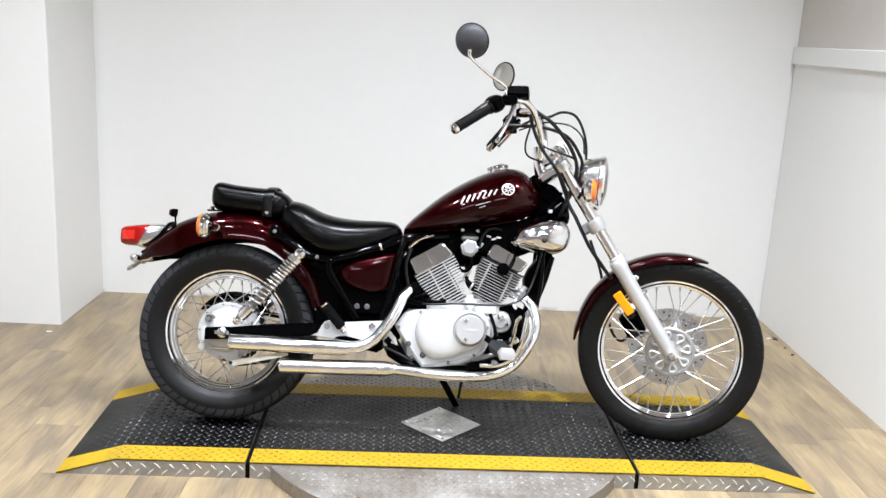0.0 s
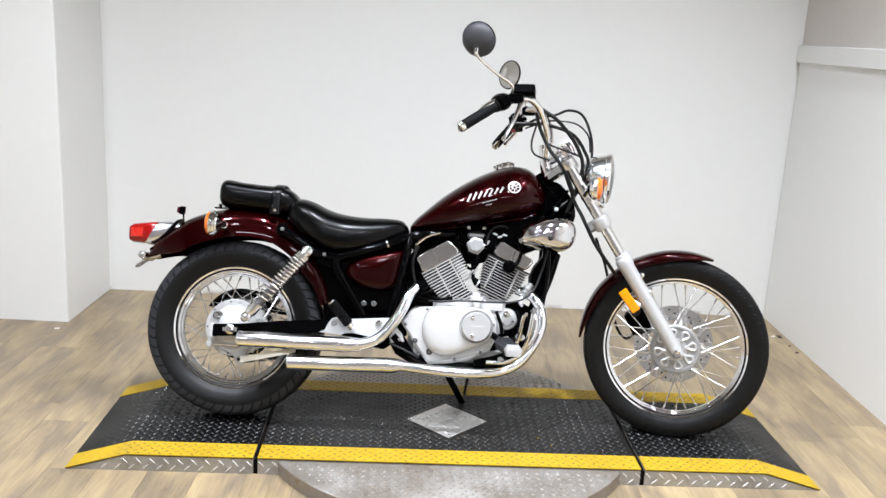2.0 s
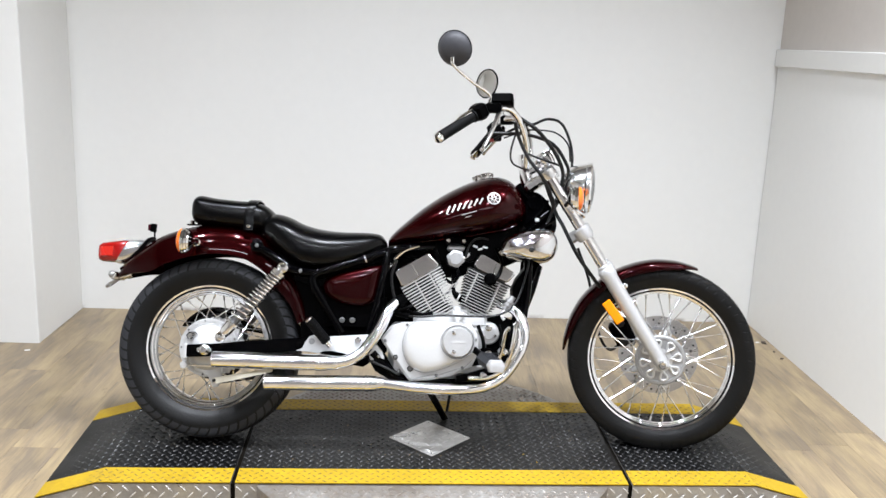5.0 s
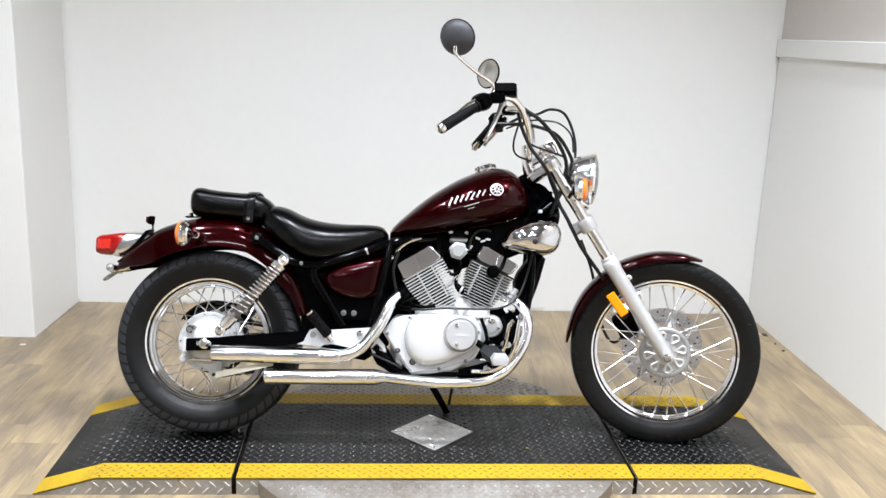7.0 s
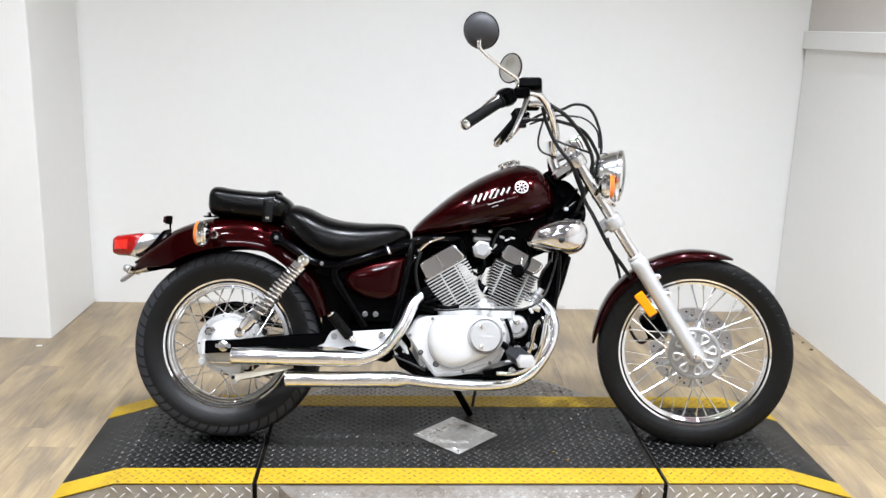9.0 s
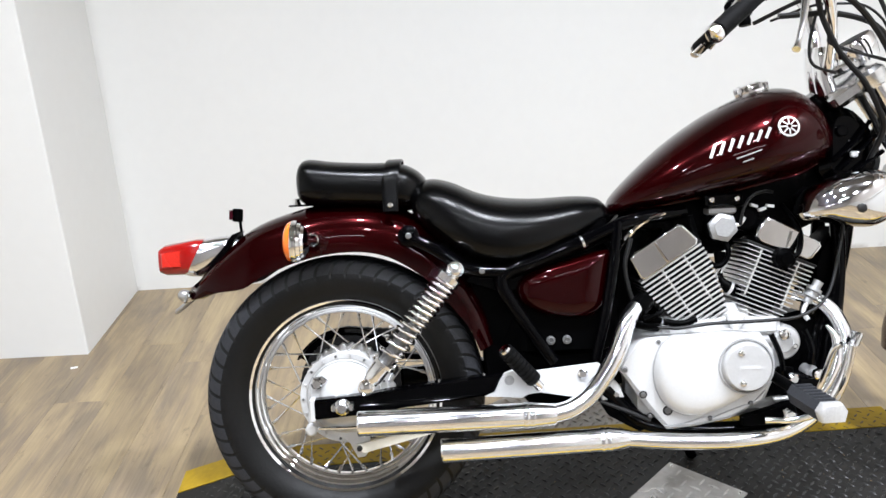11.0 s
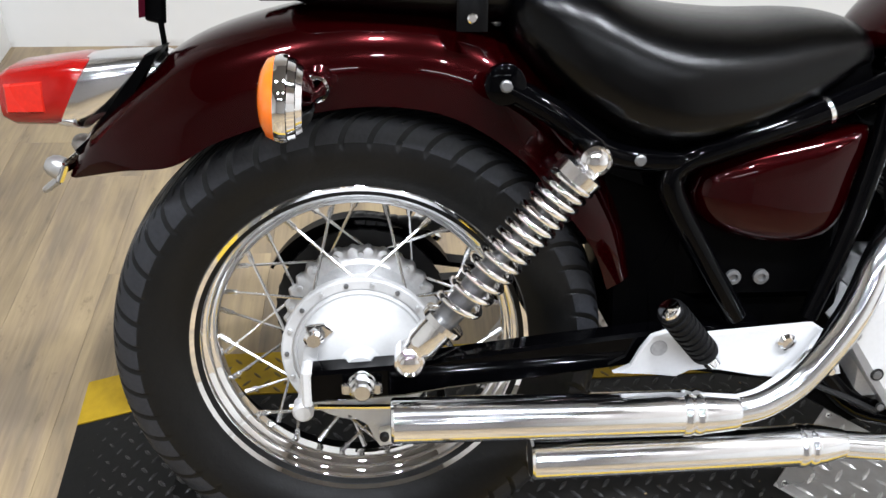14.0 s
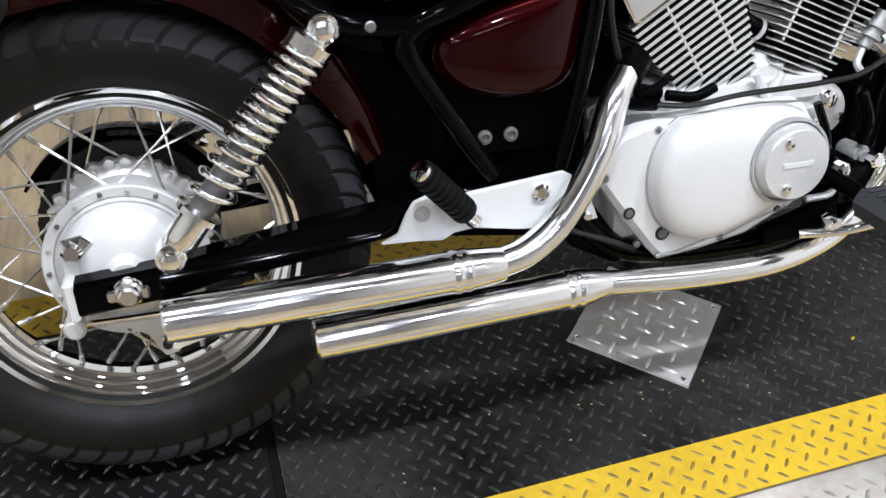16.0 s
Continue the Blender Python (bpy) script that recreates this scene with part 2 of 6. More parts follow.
SUBFLOOR = material("dark_subfloor", (0.05, 0.04, 0.03), 0.8)
floor = structure("floor", block(Shape(), (-2.7, -6.0, FLOOR_Z - 0.1), (2.6, 1.75, FLOOR_Z - 0.006)), SUBFLOOR, "floor of grey-brown wood-look planks", "floor")
structure("wall_back", Shape().add([(-1.1, 1.479, FLOOR_Z - .1), (2.75, 1.559, FLOOR_Z - .1), (2.75, 1.76, FLOOR_Z - .1), (-1.1, 1.76, FLOOR_Z - .1), (-1.1, 1.479, 3.3), (2.75, 1.559, 3.3), (2.75, 1.76, 3.3), (-1.1, 1.76, 3.3)], [(3, 2, 1, 0), (4, 5, 6, 7), (0, 1, 5, 4), (1, 2, 6, 5), (2, 3, 7, 6), (3, 0, 4, 7)]), WALL_BACK, "white painted wall with a dirty foot behind the motorcycle", "wall")
structure("wall_left", block(Shape(), (-2.7, 0.954, FLOOR_Z - .1), (-0.964, 1.80, 3.3), 0.004), WALL, "white painted wall projecting beside the bay", "wall")
structure("wall_right", block(Shape(), (2.392, -6.0, FLOOR_Z - .1), (2.60, 1.546, 1.243)), WALL, "white painted low wall", "wall")
structure("wall_right_upper", block(Shape(), (2.394, -6.0, 1.325), (2.75, 1.55, 3.3)), WALL_DIM, "wall above the trim board, dimmer light put into its grey", "wall")
structure("trim", block(Shape(), (2.374, -6.0, 1.243), (2.64, 1.546, 1.325), 0.004), WALL, "white trim board running along the wall", "trim")
structure("wall_behind", block(Shape(), (-2.7, -6.2, FLOOR_Z - .1), (2.75, -6.0, 3.3)), SHOP, "pale shop wall", "wall")
# Unseen wall, set close and white to brighten mirror and chrome reflections.
structure("wall_far_left", block(Shape(), (-2.7, -6.0, FLOOR_Z - .1), (-2.5, 0.954, 3.3)), WALL, "white painted wall", "wall")
structure("ceiling", block(Shape(), (-2.7, -6.2, 3.3), (2.75, 1.80, 3.4)), CEIL, "plain grey shop ceiling", "ceiling")

# ceiling lamps: two rows of round spotlights over the bay, two tube lamps further back
def area_lamp(name, at, watts, shape, size, size_y, spread):
    lamp = bpy.data.lights.new(name, "AREA")
    lamp.shape, lamp.size, lamp.energy, lamp.color = shape, size, watts, (0.864, 0.912, 1.0)
    if shape == "RECTANGLE":
        lamp.size_y = size_y
    lamp.spread = radians(spread)
    new(name, lamp).location = at


for x, share in ((-1.0, 0.56), (0.0, 0.75), (1.0, 0.82), (2.0, 0.84)):
    for y, row in ((-2.7, 0.68), (-0.75, 1.36)):
        area_lamp("ceiling_lamp_light", (x, y, 3.24), LAMP * share * row, "DISK", 0.16, 0.16, 126)
        shell = lathe(Shape(), [(0.0, 0.0001), (0.0, 0.084), (0.012, 0.092), (0.05, 0.092), (0.05, 0.0001)], (0, 0, 0), (0, 0, 1), 24)
        thing("ceiling_lamp", "small round white ceiling spotlight", "ceiling lamp", shell, WALL, group="ceiling lamps", m=pose(x, y, 3.25))
for x in (-0.9, 1.2):
    area_lamp("tube_lamp_light", (x, -4.7, 3.19), LAMP * 0.5, "RECTANGLE", 1.2, 0.10, 170)
    tray = block(Shape(), (-0.63, -0.075, 0.0), (0.63, 0.075, 0.10), 0.012)
    thing("tube_lamp", "long white ceiling tube lamp", "ceiling lamp", tray, WALL, group="tube lamps", m=pose(x, -4.7, 3.20))

# ---- turntable and ramps ----
PLAT = pose(0.728, -0.030, 0, 0, 0, 1.9)
platform = thing("motorcycle_turntable", "low display platform with black tread mats and yellow edge tape", "platform", m=PLAT @ pose(0, 0, FLOOR_Z))
TOP = -FLOOR_Z


def tread(sh, x0, x1, y0, y1, z, step=0.032, length=0.0215, width=0.0068, high=0.003, keep=None, turn=45.0, m=None):
    """Rows of raised lozenges; the rows lean to either side by turns."""
    nx, ny = int((x1 - x0) / step) + 1, int((y1 - y0) / step * 2)
    for j in range(ny):
        a = radians(turn if j % 2 else turn + 90)
        c, s = math.cos(a), math.sin(a)
        pts = [(-length / 2, 0), (-length / 4, -width * 0.42), (length / 4, -width * 0.42), (length / 2, 0), (length / 4, width * 0.42), (-length / 4, width * 0.42)]
        for i in range(nx):
            x, y = x0 + (i + 0.25 + 0.5 * (j % 2)) * step, y0 + (j + 0.5) * step / 2
            if x > x1 - 0.004 or (keep and not keep(x, y)):
                continue
            v = [(x + c * p - s * q, y + s * p + c * q, z) for p, q in pts] + [(x + 0.38 * (c * p - s * q), y + 0.38 * (s * p + c * q), z + high) for p, q in pts]
            if m is not None:
                v = [m @ Vector(p) for p in v]
            sh.add(v, [(k, (k + 1) % 6, (k + 1) % 6 + 6, k + 6) for k in range(6)] + [(6, 7, 8, 9, 10, 11)])
    return sh


HALF, GAP, BREAK, END, EDGE = 0.315, 0.604, 1.0, 1.180, 0.226
# turntable disc
sh = lathe(Shape(), [(0, 0.62), (TOP - 0.012, 0.62), (TOP - 0.008, 0.614), (TOP - 0.008, 0.0001)], (0, 0, 0), (0, 0, 1), 64)
disc = part("turntable_disc", sh, DISC_PLATE, platform, "round grey aluminium turntable plate with raised treads")
part("tread_pattern", tread(Shape(), -0.61, 0.61, -0.61, 0.61, TOP - 0.008, keep=lambda x, y: 0.33 < abs(y) and math.hypot(x, y) < 0.6), DISC_PLATE, disc)
tagged(disc.children[-1], kind="stuff")


def deck(name, x0, x1, label, ramp=0):
    """A stretch of deck between x0 and x1; ramp: -1 or 1 where that end slopes to the floor."""
    def top_at(x):
        if ramp and (x - BREAK * ramp) * ramp > 0:
            return TOP - (abs(x) - BREAK) / (END - BREAK) * (TOP - 0.004)
        return TOP
    xs = [x0, x1]
    if ramp == -1:
        xs = [-END, -BREAK, x1]
    if ramp == 1:
        xs = [x0, BREAK, END]
    def strip(y0, y1, dz, low):
        s2, v, f = Shape(), [], []
        for x in xs:
            v += [(x, y0, top_at(x) + dz), (x, y1, top_at(x) + dz), (x, y1, low if low is not None else top_at(x) + dz - 0.003), (x, y0, low if low is not None else top_at(x) + dz - 0.003)]
        for i in range(len(xs) - 1):
            a, b = 4 * i, 4 * i + 4
            f += [(a, b, b + 1, a + 1), (a + 1, b + 1, b + 2, a + 2), (a + 2, b + 2, b + 3, a + 3), (a + 3, b + 3, b, a)]
        n = 4 * (len(xs) - 1)
        f += [(0, 1, 2, 3), (n + 3, n + 2, n + 1, n)]
        return s2.add(v, f)
    base = part(name, strip(-HALF, HALF, -0.006, 0.0), PLATE_FLAT, platform, label)
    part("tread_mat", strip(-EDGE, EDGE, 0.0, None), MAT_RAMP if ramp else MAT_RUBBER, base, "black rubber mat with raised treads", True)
    part("edge_tape", strip(-HALF - 0.002, -EDGE - 0.001, 0.0015, None), YELLOW, base, "worn yellow safety tape", True)
    part("edge_tape", strip(EDGE + 0.001, HALF + 0.002, 0.0015, None), YELLOW, base, "worn yellow safety tape", True)
    a0, a1 = min(xs), max(xs)
    if ramp:
        flat0, flat1 = (xs[1], xs[2]) if ramp == -1 else (xs[0], xs[1])
        m = pose(ramp * BREAK, 0, TOP, 0, math.degrees(math.atan2(TOP, END - BREAK)) * ramp, 0) @ pose(-ramp * BREAK, 0, -TOP)
        w = math.hypot(END - BREAK, TOP)
        r0, r1 = (-BREAK - w, -BREAK) if ramp == -1 else (BREAK, BREAK + w)
    else:
        flat0, flat1 = a0, a1
    mats = Shape()
    dia = lambda x, y: abs(x) + abs(y) > 0.15
    tread(mats, flat0, flat1, -EDGE, EDGE, TOP, keep=dia)
    if ramp:
        tread(mats, r0, r1, -EDGE, EDGE, TOP, m=m)
    tagged(part("tread_pattern", mats, MAT_TREAD, base, flat=True), kind="stuff")
    tape = Shape()
    for y0, y1 in ((-HALF, -EDGE), (EDGE, HALF)):
        tread(tape, flat0, flat1, y0, y1, TOP + 0.0012, high=0.0012)
        if ramp:
            tread(tape, r0, r1, y0, y1, TOP + 0.0012, high=0.0012, m=m)
    tagged(part("tape_tread", tape, TAPE_WORN, base, flat=True), kind="stuff")
    side = Shape()
    for sgn in (-1, 1):
        m2 = pose(0, sgn * (HALF + 0.0005), 0, 90 if sgn < 0 else -90, 0, 0)
        zz = 1 if sgn < 0 else -1
        tread(side, a0, a1, -0.06, 0.06, 0, step=0.042, length=0.030, width=0.0062, high=0.002, keep=lambda x, y: 0.009 < y * zz < top_at(x) - 0.012, m=m2)
    tagged(part("side_tread", side, TREAD_PLATE, base, flat=True), kind="stuff")
    return base


left_ramp = deck("end_ramp", -END, -GAP - 0.007, "sloping end ramp with black mat and yellow tape", -1)
middle = deck("centre_deck", -GAP + 0.007, GAP - 0.007, "flat centre deck with black mat and yellow tape")
right_ramp = deck("end_ramp", GAP + 0.007, END, "sloping end ramp with black mat and yellow tape", 1)
sh = Shape().add([(-0.137, 0, TOP + .001), (0, -0.137, TOP + .001), (0.137, 0, TOP + .001), (0, 0.137, TOP + .001), (-0.135, 0, TOP + .004), (0, -0.135, TOP + .004), (0.135, 0, TOP + .004), (0, 0.135, TOP + .004)], [(0, 1, 5, 4), (1, 2, 6, 5), (2, 3, 7, 6), (3, 0, 4, 7), (4, 5, 6, 7)])
diamond = part("diamond_plate", sh, DIAMOND, middle, "bare aluminium tread plate diamond", True)
tagged(part("diamond_tread", tread(Shape(), -0.15, 0.15, -0.15, 0.15, TOP + 0.004, step=0.042, length=0.031, width=0.0068, high=0.003, turn=45, keep=lambda x, y: abs(x) + abs(y) < 0.118), TREAD_PLATE, middle, flat=True), kind="stuff")
rivets = [part("rivet", lathe(Shape(), [(0, 0.005), (0.002, 0.004), (0.003, 0.0001)], (x, y, TOP + 0.004), (0, 0, 1), 10), CHROME_WORN, middle) for x, y in ((-.12, 0), (.12, 0), (0, -.12), (0, .12))]

# Near-black strips set in the deck gaps in place of their shade.
for x in (-GAP, GAP):
    part("gap_strip", block(Shape(), (x - 0.0066, -HALF + 0.003, 0.0), (x + 0.0066, HALF - 0.003, TOP - 0.0065)), CREVICE, platform)

# ---- motorcycle ----
# Leans on its side stand. Places on it: x forward from the rear axle, s to its right, z up, the axles at about z 0.30.
BIKE = Matrix.Translation((0, 0.008, 0.290)) @ pose(0, 0, 0, 0, 0, 0.3) @ pose(0, 0, 0, -17.5, 0, 0) @ Matrix.Translation((0, 0, -0.30))
bike = thing("motorcycle", "maroon cruiser motorcycle with chrome exhausts leaning on its stand", "motorcycle", m=BIKE)


def V(x, s, z):
    return Vector((x, -s, z))


def line(*pts):
    return [V(*p) for p in pts]


RAKE = radians(34)
STEER_AXIS = Vector((-math.sin(RAKE), 0, math.cos(RAKE)))
STEER_AT = V(1.035, 0, 0.88)
STEER = Matrix.Translation(STEER_AT) @ Matrix.Rotation(radians(-14), 4, STEER_AXIS) @ Matrix.Translation(-STEER_AT)


def steered(sh):
    return sh.moved(STEER)


RIGHT = Vector((0, -1, 0))
RA, FA = V(0, 0, 0.30), V(1.492, 0, 0.303)


def bolt(sh, x, s, z, r=0.008, h=0.006, axis=RIGHT):
    return lathe(sh, [(-h, r), (h * 0.6, r), (h, r * 0.7), (h, 0.0001)], V(x, s, z), axis, 8)


SEAM_DARK = material("dull_bolt_steel", (0.16, 0.16, 0.16), 0.4, 0.7, 0, 200, 0.15)


# -- wheels --
def tyre_shape(centre, R, half, flange, rim_half, count, lean):
    """A tyre with slanting grooves cut into tread and shoulder."""
    h = R - flange
    key = [(rim_half * 0.9, -0.012), (rim_half + 0.003, 0.002), (half * 0.90, 0.22 * h), (half, 0.48 * h), (half * 0.97, 0.73 * h), (half * 0.85, 0.905 * h), (half * 0.58, 0.965 * h), (half * 0.28, 0.99 * h), (0, h)]
    left = [(p.x, p.z) for p in smooth_line([Vector((a, 0, b)) for a, b in key], 4)]
    prof = left + [(-a, b) for a, b in left[-2::-1]]
    per = 14
    n = count * per
    rings, worn = [], set()
    for a, b in prof:
        ring = []
        t = abs(a) / half
        tread_zone = b > 0.55 * h
        turn = lean * t ** 1.7 + (math.pi / count if a < 0 else 0.0) * min(1.0, t / 0.1)
        for q in range(n):
            k = q % per
            d = 0.0
            if tread_zone and t > 0.10 and k in (0, 1):
                d = 0.0055
            if tread_zone and k == 7 and (0.50 < t < 0.62 or 0.78 < t < 0.86):
                d = 0.0035
            if 0.03 < t < 0.10 and tread_zone:
                d = 0.0035
            ang = 2 * math.pi * q / n + turn
            if tread_zone and d == 0.0:
                worn.add(len(rings) * n + q)
            ring.append(centre + RIGHT * a + (flange + b - d) * Vector((math.cos(ang), 0, math.sin(ang))))
        rings.append(ring)
    return loft(Shape(), rings, True, False), worn


def rim_shape(centre, flange, half, drop):
    p = [(half, flange + 0.003), (half + 0.003, flange - 0.001), (half, flange - 0.006)]
    # rolled steps from the lip down to the spoke bed
    for b in range(3):
        for t in (0.0, 0.15, 0.32, 0.5, 0.68, 0.85, 0.98):
            u = (b + t) / 3
            p.append((half * (0.95 - 0.65 * u), flange - 0.006 - (drop - 0.006) * u - 0.0033 * math.sin(math.pi * t)))
    p += [(half * 0.16, flange - drop), (half * 0.02, flange - drop),
         (-half * 0.3, flange - 0.011), (-half * 0.42, flange - 0.010), (-half * 0.55, flange - 0.006), (-half * 0.58, flange - 0.001), (-half * 0.55, flange + 0.003),
         (-half * 0.45, flange - 0.004), (half * 0.02, flange - drop + 0.004), (half * 0.16, flange - drop + 0.004), (half * 0.8, flange - 0.004)]
    return lathe(Shape(), p, centre, RIGHT, 96, True)


def wheel(name, centre, R, half, flange, rim_half, hub_r, hub_s, count, label, move, drop, grooves, lean, count_worn, phase):
    hub_prof = [(-hub_s, 0.0001), (-hub_s, hub_r * 0.5), (-hub_s * 0.9, hub_r), (-hub_s * 0.75, hub_r), (-hub_s * 0.6, hub_r * 0.72), (hub_s * 0.6, hub_r * 0.72), (hub_s * 0.75, hub_r), (hub_s * 0.9, hub_r), (hub_s, hub_r * 0.5), (hub_s, 0.0001)]
    hub = part(name, move(lathe(Shape(), hub_prof, centre, RIGHT, 40)), CAST, bike, label)
    sh, worn = tyre_shape(centre, R, half, flange, rim_half, grooves, lean)
    tyre = part("tyre", move(sh), TYRE, hub, "black rubber tyre with worn grey tread")
    tyre.data.materials.append(TYRE_TREAD)
    for poly in tyre.data.polygons:
        if count_worn and worn.issuperset(poly.vertices):
            poly.material_index = 1
    part("rim", move(rim_shape(centre, flange, rim_half, drop)), CHROME, hub, "polished chrome rim")
    # wire spokes, crossing in pairs
    for k in range(count):
        side = 1 if k % 2 else -1
        lead = 1 if (k // 2) % 2 else -1
        a = 2 * math.pi * k / count + phase
        b = a + lead * radians(30)
        p = centre + RIGHT * (side * hub_s * 0.82) + hub_r * 0.93 * Vector((math.cos(b), 0, math.sin(b)))
        q = centre + RIGHT * (side * 0.006) + (flange - drop) * Vector((math.cos(a), 0, math.sin(a)))
        e = q + (p - q).normalized() * 0.016
        sh = tube(Shape(), [p, q], 0.0019, 6)
        tube(sh, [e, q], 0.0036, 6)
        part("spoke", move(sh), BRIGHT, hub)
    return hub


same = lambda sh: sh
rear_wheel = wheel("rear_wheel", RA, 0.2935, 0.067, 0.203, 0.046, 0.093, 0.060, 36, "rear wire-spoked wheel with a chrome rim", same, 0.029, 52, 0.30, True, radians(-10))
front_wheel = wheel("front_wheel", FA, 0.308, 0.044, 0.239, 0.030, 0.072, 0.045, 36, "front wire-spoked wheel with a chrome rim", steered, 0.020, 56, 0.16, False, 0.06)
# rear brake drum with its panel, brake arm and rod
sh = lathe(Shape(), [(0.03, 0.080), (0.058, 0.080), (0.062, 0.078), (0.060, 0.075), (0.064, 0.0745), (0.072, 0.071), (0.082, 0.060), (0.090, 0.042), (0.093, 0.026), (0.100, 0.021), (0.108, 0.019), (0.108, 0.0001)], RA, RIGHT, 48)
drum = part("brake_drum", sh, ALUMINIUM, bike, "silver rear brake drum panel")
part("flange_ring", lathe(Shape(), [(0.045, 0.094), (0.056, 0.0945), (0.0585, 0.0925), (0.0575, 0.082), (0.05, 0.081)], RA, RIGHT, 48), ALUMINIUM, drum)
for k in range(18):
    a = 2 * math.pi * k / 18
    part("drum_lug", bolt(Shape(), 0.0875 * math.cos(a), 0.0585, 0.30 + 0.0875 * math.sin(a), 0.003, 0.003), SEAM_DARK if k % 2 else CAST, drum)
rings = []
for d, r in ((-0.052, 0.094), (-0.040, 0.098), (-0.034, 0.095), (-0.030, 0.086), (-0.024, 0.080), (-0.022, 0.012)):
    ring = []
    for k in range(240):
        a = 2 * math.pi * k / 240
        wave = (0.0026 if r > 0.09 else 0.0) * math.cos(30 * a)
        ring.append(RA + RIGHT * d + (r + wave) * Vector((math.cos(a), 0, math.sin(a))))
    rings.append(ring)
part("sprocket_carrier", loft(Shape(), rings), CAST, rear_wheel, "grey scalloped sprocket carrier")
for k in range(18):
    a = 2 * math.pi * (k + 0.5) / 18
    part("carrier_rivet", lathe(Shape(), [(-0.034, 0.0045), (-0.029, 0.004), (-0.028, 0.0001)], RA + 0.089 * Vector((math.cos(a), 0, math.sin(a))), RIGHT, 8), CAST, rear_wheel)
part("brake_cam", bolt(Shape(), -0.052, 0.092, 0.338, 0.012, 0.010), CHROME_WORN, bike)
sh = plate(Shape(), [(-0.062, 0.350), (-0.040, 0.352), (-0.030, 0.343), (-0.040, 0.333), (-0.058, 0.330)], 0.083, 0.090, 0.002)
part("cam_lever", sh, CHROME_WORN, bike)
part("brake_arm", plate(Shape(), [(-0.062, 0.338), (-0.045, 0.336), (-0.060, 0.25), (-0.076, 0.248)], 0.084, 0.090, 0.002), ALUMINIUM, bike)
part("brake_rod_nut", lathe(Shape(), [(-0.012, 0.008), (-0.01, 0.0125), (0.008, 0.0125), (0.012, 0.009), (0.012, 0.0001)], V(-0.068, 0.092, 0.245), RIGHT, 16), ALUMINIUM, bike)
part("brake_rod", tube(Shape(), line((-0.085, 0.085, 0.245), (0.05, 0.088, 0.243), (0.25, 0.09, 0.25)), 0.0032, 6), CHROME_WORN, bike)
part("torque_link", plate(Shape(), [(0.019, 0.204), (0.022, 0.190), (0.034, 0.186), (0.175, 0.219), (0.21, 0.228), (0.21, 0.240), (0.17, 0.234)], 0.072, 0.080, 0.002), BRASS, bike, "pale cast torque link bar")
part("torque_lug", plate(Shape(), [(-0.05, 0.245), (-0.03, 0.27), (0.05, 0.27), (0.046, 0.190), (0.036, 0.176), (0.021, 0.174), (0.014, 0.188), (0.006, 0.205), (-0.015, 0.220), (-0.045, 0.232)], 0.060, 0.070, 0.003), ALUMINIUM, bike)
part("torque_bolt", bolt(Shape(), 0.026, 0.082, 0.197, 0.006, 0.006), STEEL_DARK, bike)
sh = lathe(Shape(), [(-0.062, 0.111), (-0.068, 0.111), (-0.068, 0.09), (-0.062, 0.09)], RA, RIGHT, 48, True)
for k in range(40):
    a = 2 * math.pi * k / 40
    block(sh, (-0.0035, 0.0625, -0.0028), (0.0035, 0.0675, 0.0028), 0, Matrix.Translation(RA + 0.1085 * Vector((math.cos(a), 0, math.sin(a)))) @ Matrix.Rotation(-a, 4, "Y"))
part("sprocket", sh, STEEL_DARK, bike)
# chain guard over the top of the sprocket
rings = []
for k in range(25):
    a = radians(150 - 118 * k / 24)
    d = Vector((math.cos(a), 0, math.sin(a)))
    rings.append([RA - RIGHT * w + r * d for w, r in ((0.082, 0.104), (0.082, 0.130), (0.050, 0.132), (0.050, 0.128), (0.079, 0.126), (0.079, 0.104))])
rings.append([p + Vector((0.30, 0, -0.045)) for p in rings[-1]])
part("chain_guard", loft(Shape(), rings), BLACK_MATT, bike, "black chain guard")
# chain runs
sh = Shape()
for z0, z1, x1 in ((0.425, 0.36, 0.60), (0.180, 0.222, 0.28)):
    sh = Shape()
    n = round(44 * x1 / 0.60)
    for k in range(n):
        t = k / n
        c = V(t * x1, -0.066, z0 + (z1 - z0) * t)
        block(sh, (-0.0078, -0.008, -0.007), (0.0078, 0.008, 0.007), 0.002, Matrix.Translation(c))
    part("chain_run", sh, STEEL_DARK, bike, "dark drive chain")

# front hub cover with petals, disc brake
sh = lathe(Shape(), [(0.03, 0.083), (0.046, 0.083), (0.05, 0.079), (0.05, 0.072), (0.046, 0.07), (0.044, 0.026), (0.056, 0.024), (0.06, 0.018), (0.062, 0.0001)], FA, RIGHT, 48)
# Cast metal darkened: shade behind the petal ribs is put into the colour.
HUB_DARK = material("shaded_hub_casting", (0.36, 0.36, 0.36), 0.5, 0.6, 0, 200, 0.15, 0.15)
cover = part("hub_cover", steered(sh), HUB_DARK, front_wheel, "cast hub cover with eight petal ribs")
for k in range(8):
    a = 2 * math.pi * k / 8 + 0.2
    loop = []
    for t in range(15):
        b = 2 * math.pi * t / 14
        rr = 0.051 + 0.017 * math.cos(b)
        aa = a + 0.30 * math.sin(b) * (0.55 + 0.45 * math.cos(b))
        loop.append(FA + RIGHT * 0.047 + rr * Vector((math.cos(aa), 0, math.sin(aa))))
    part("petal_rib", steered(tube(Shape(), loop, 0.0042, 6, 1, False)), CAST, front_wheel)
sh = lathe(Shape(), [(-0.060, 0.134), (-0.0645, 0.134), (-0.0645, 0.086), (-0.060, 0.086)], FA, RIGHT, 64, True)
disc_brake = part("brake_disc", steered(sh), CHROME_WORN, front_wheel, "drilled steel brake disc")
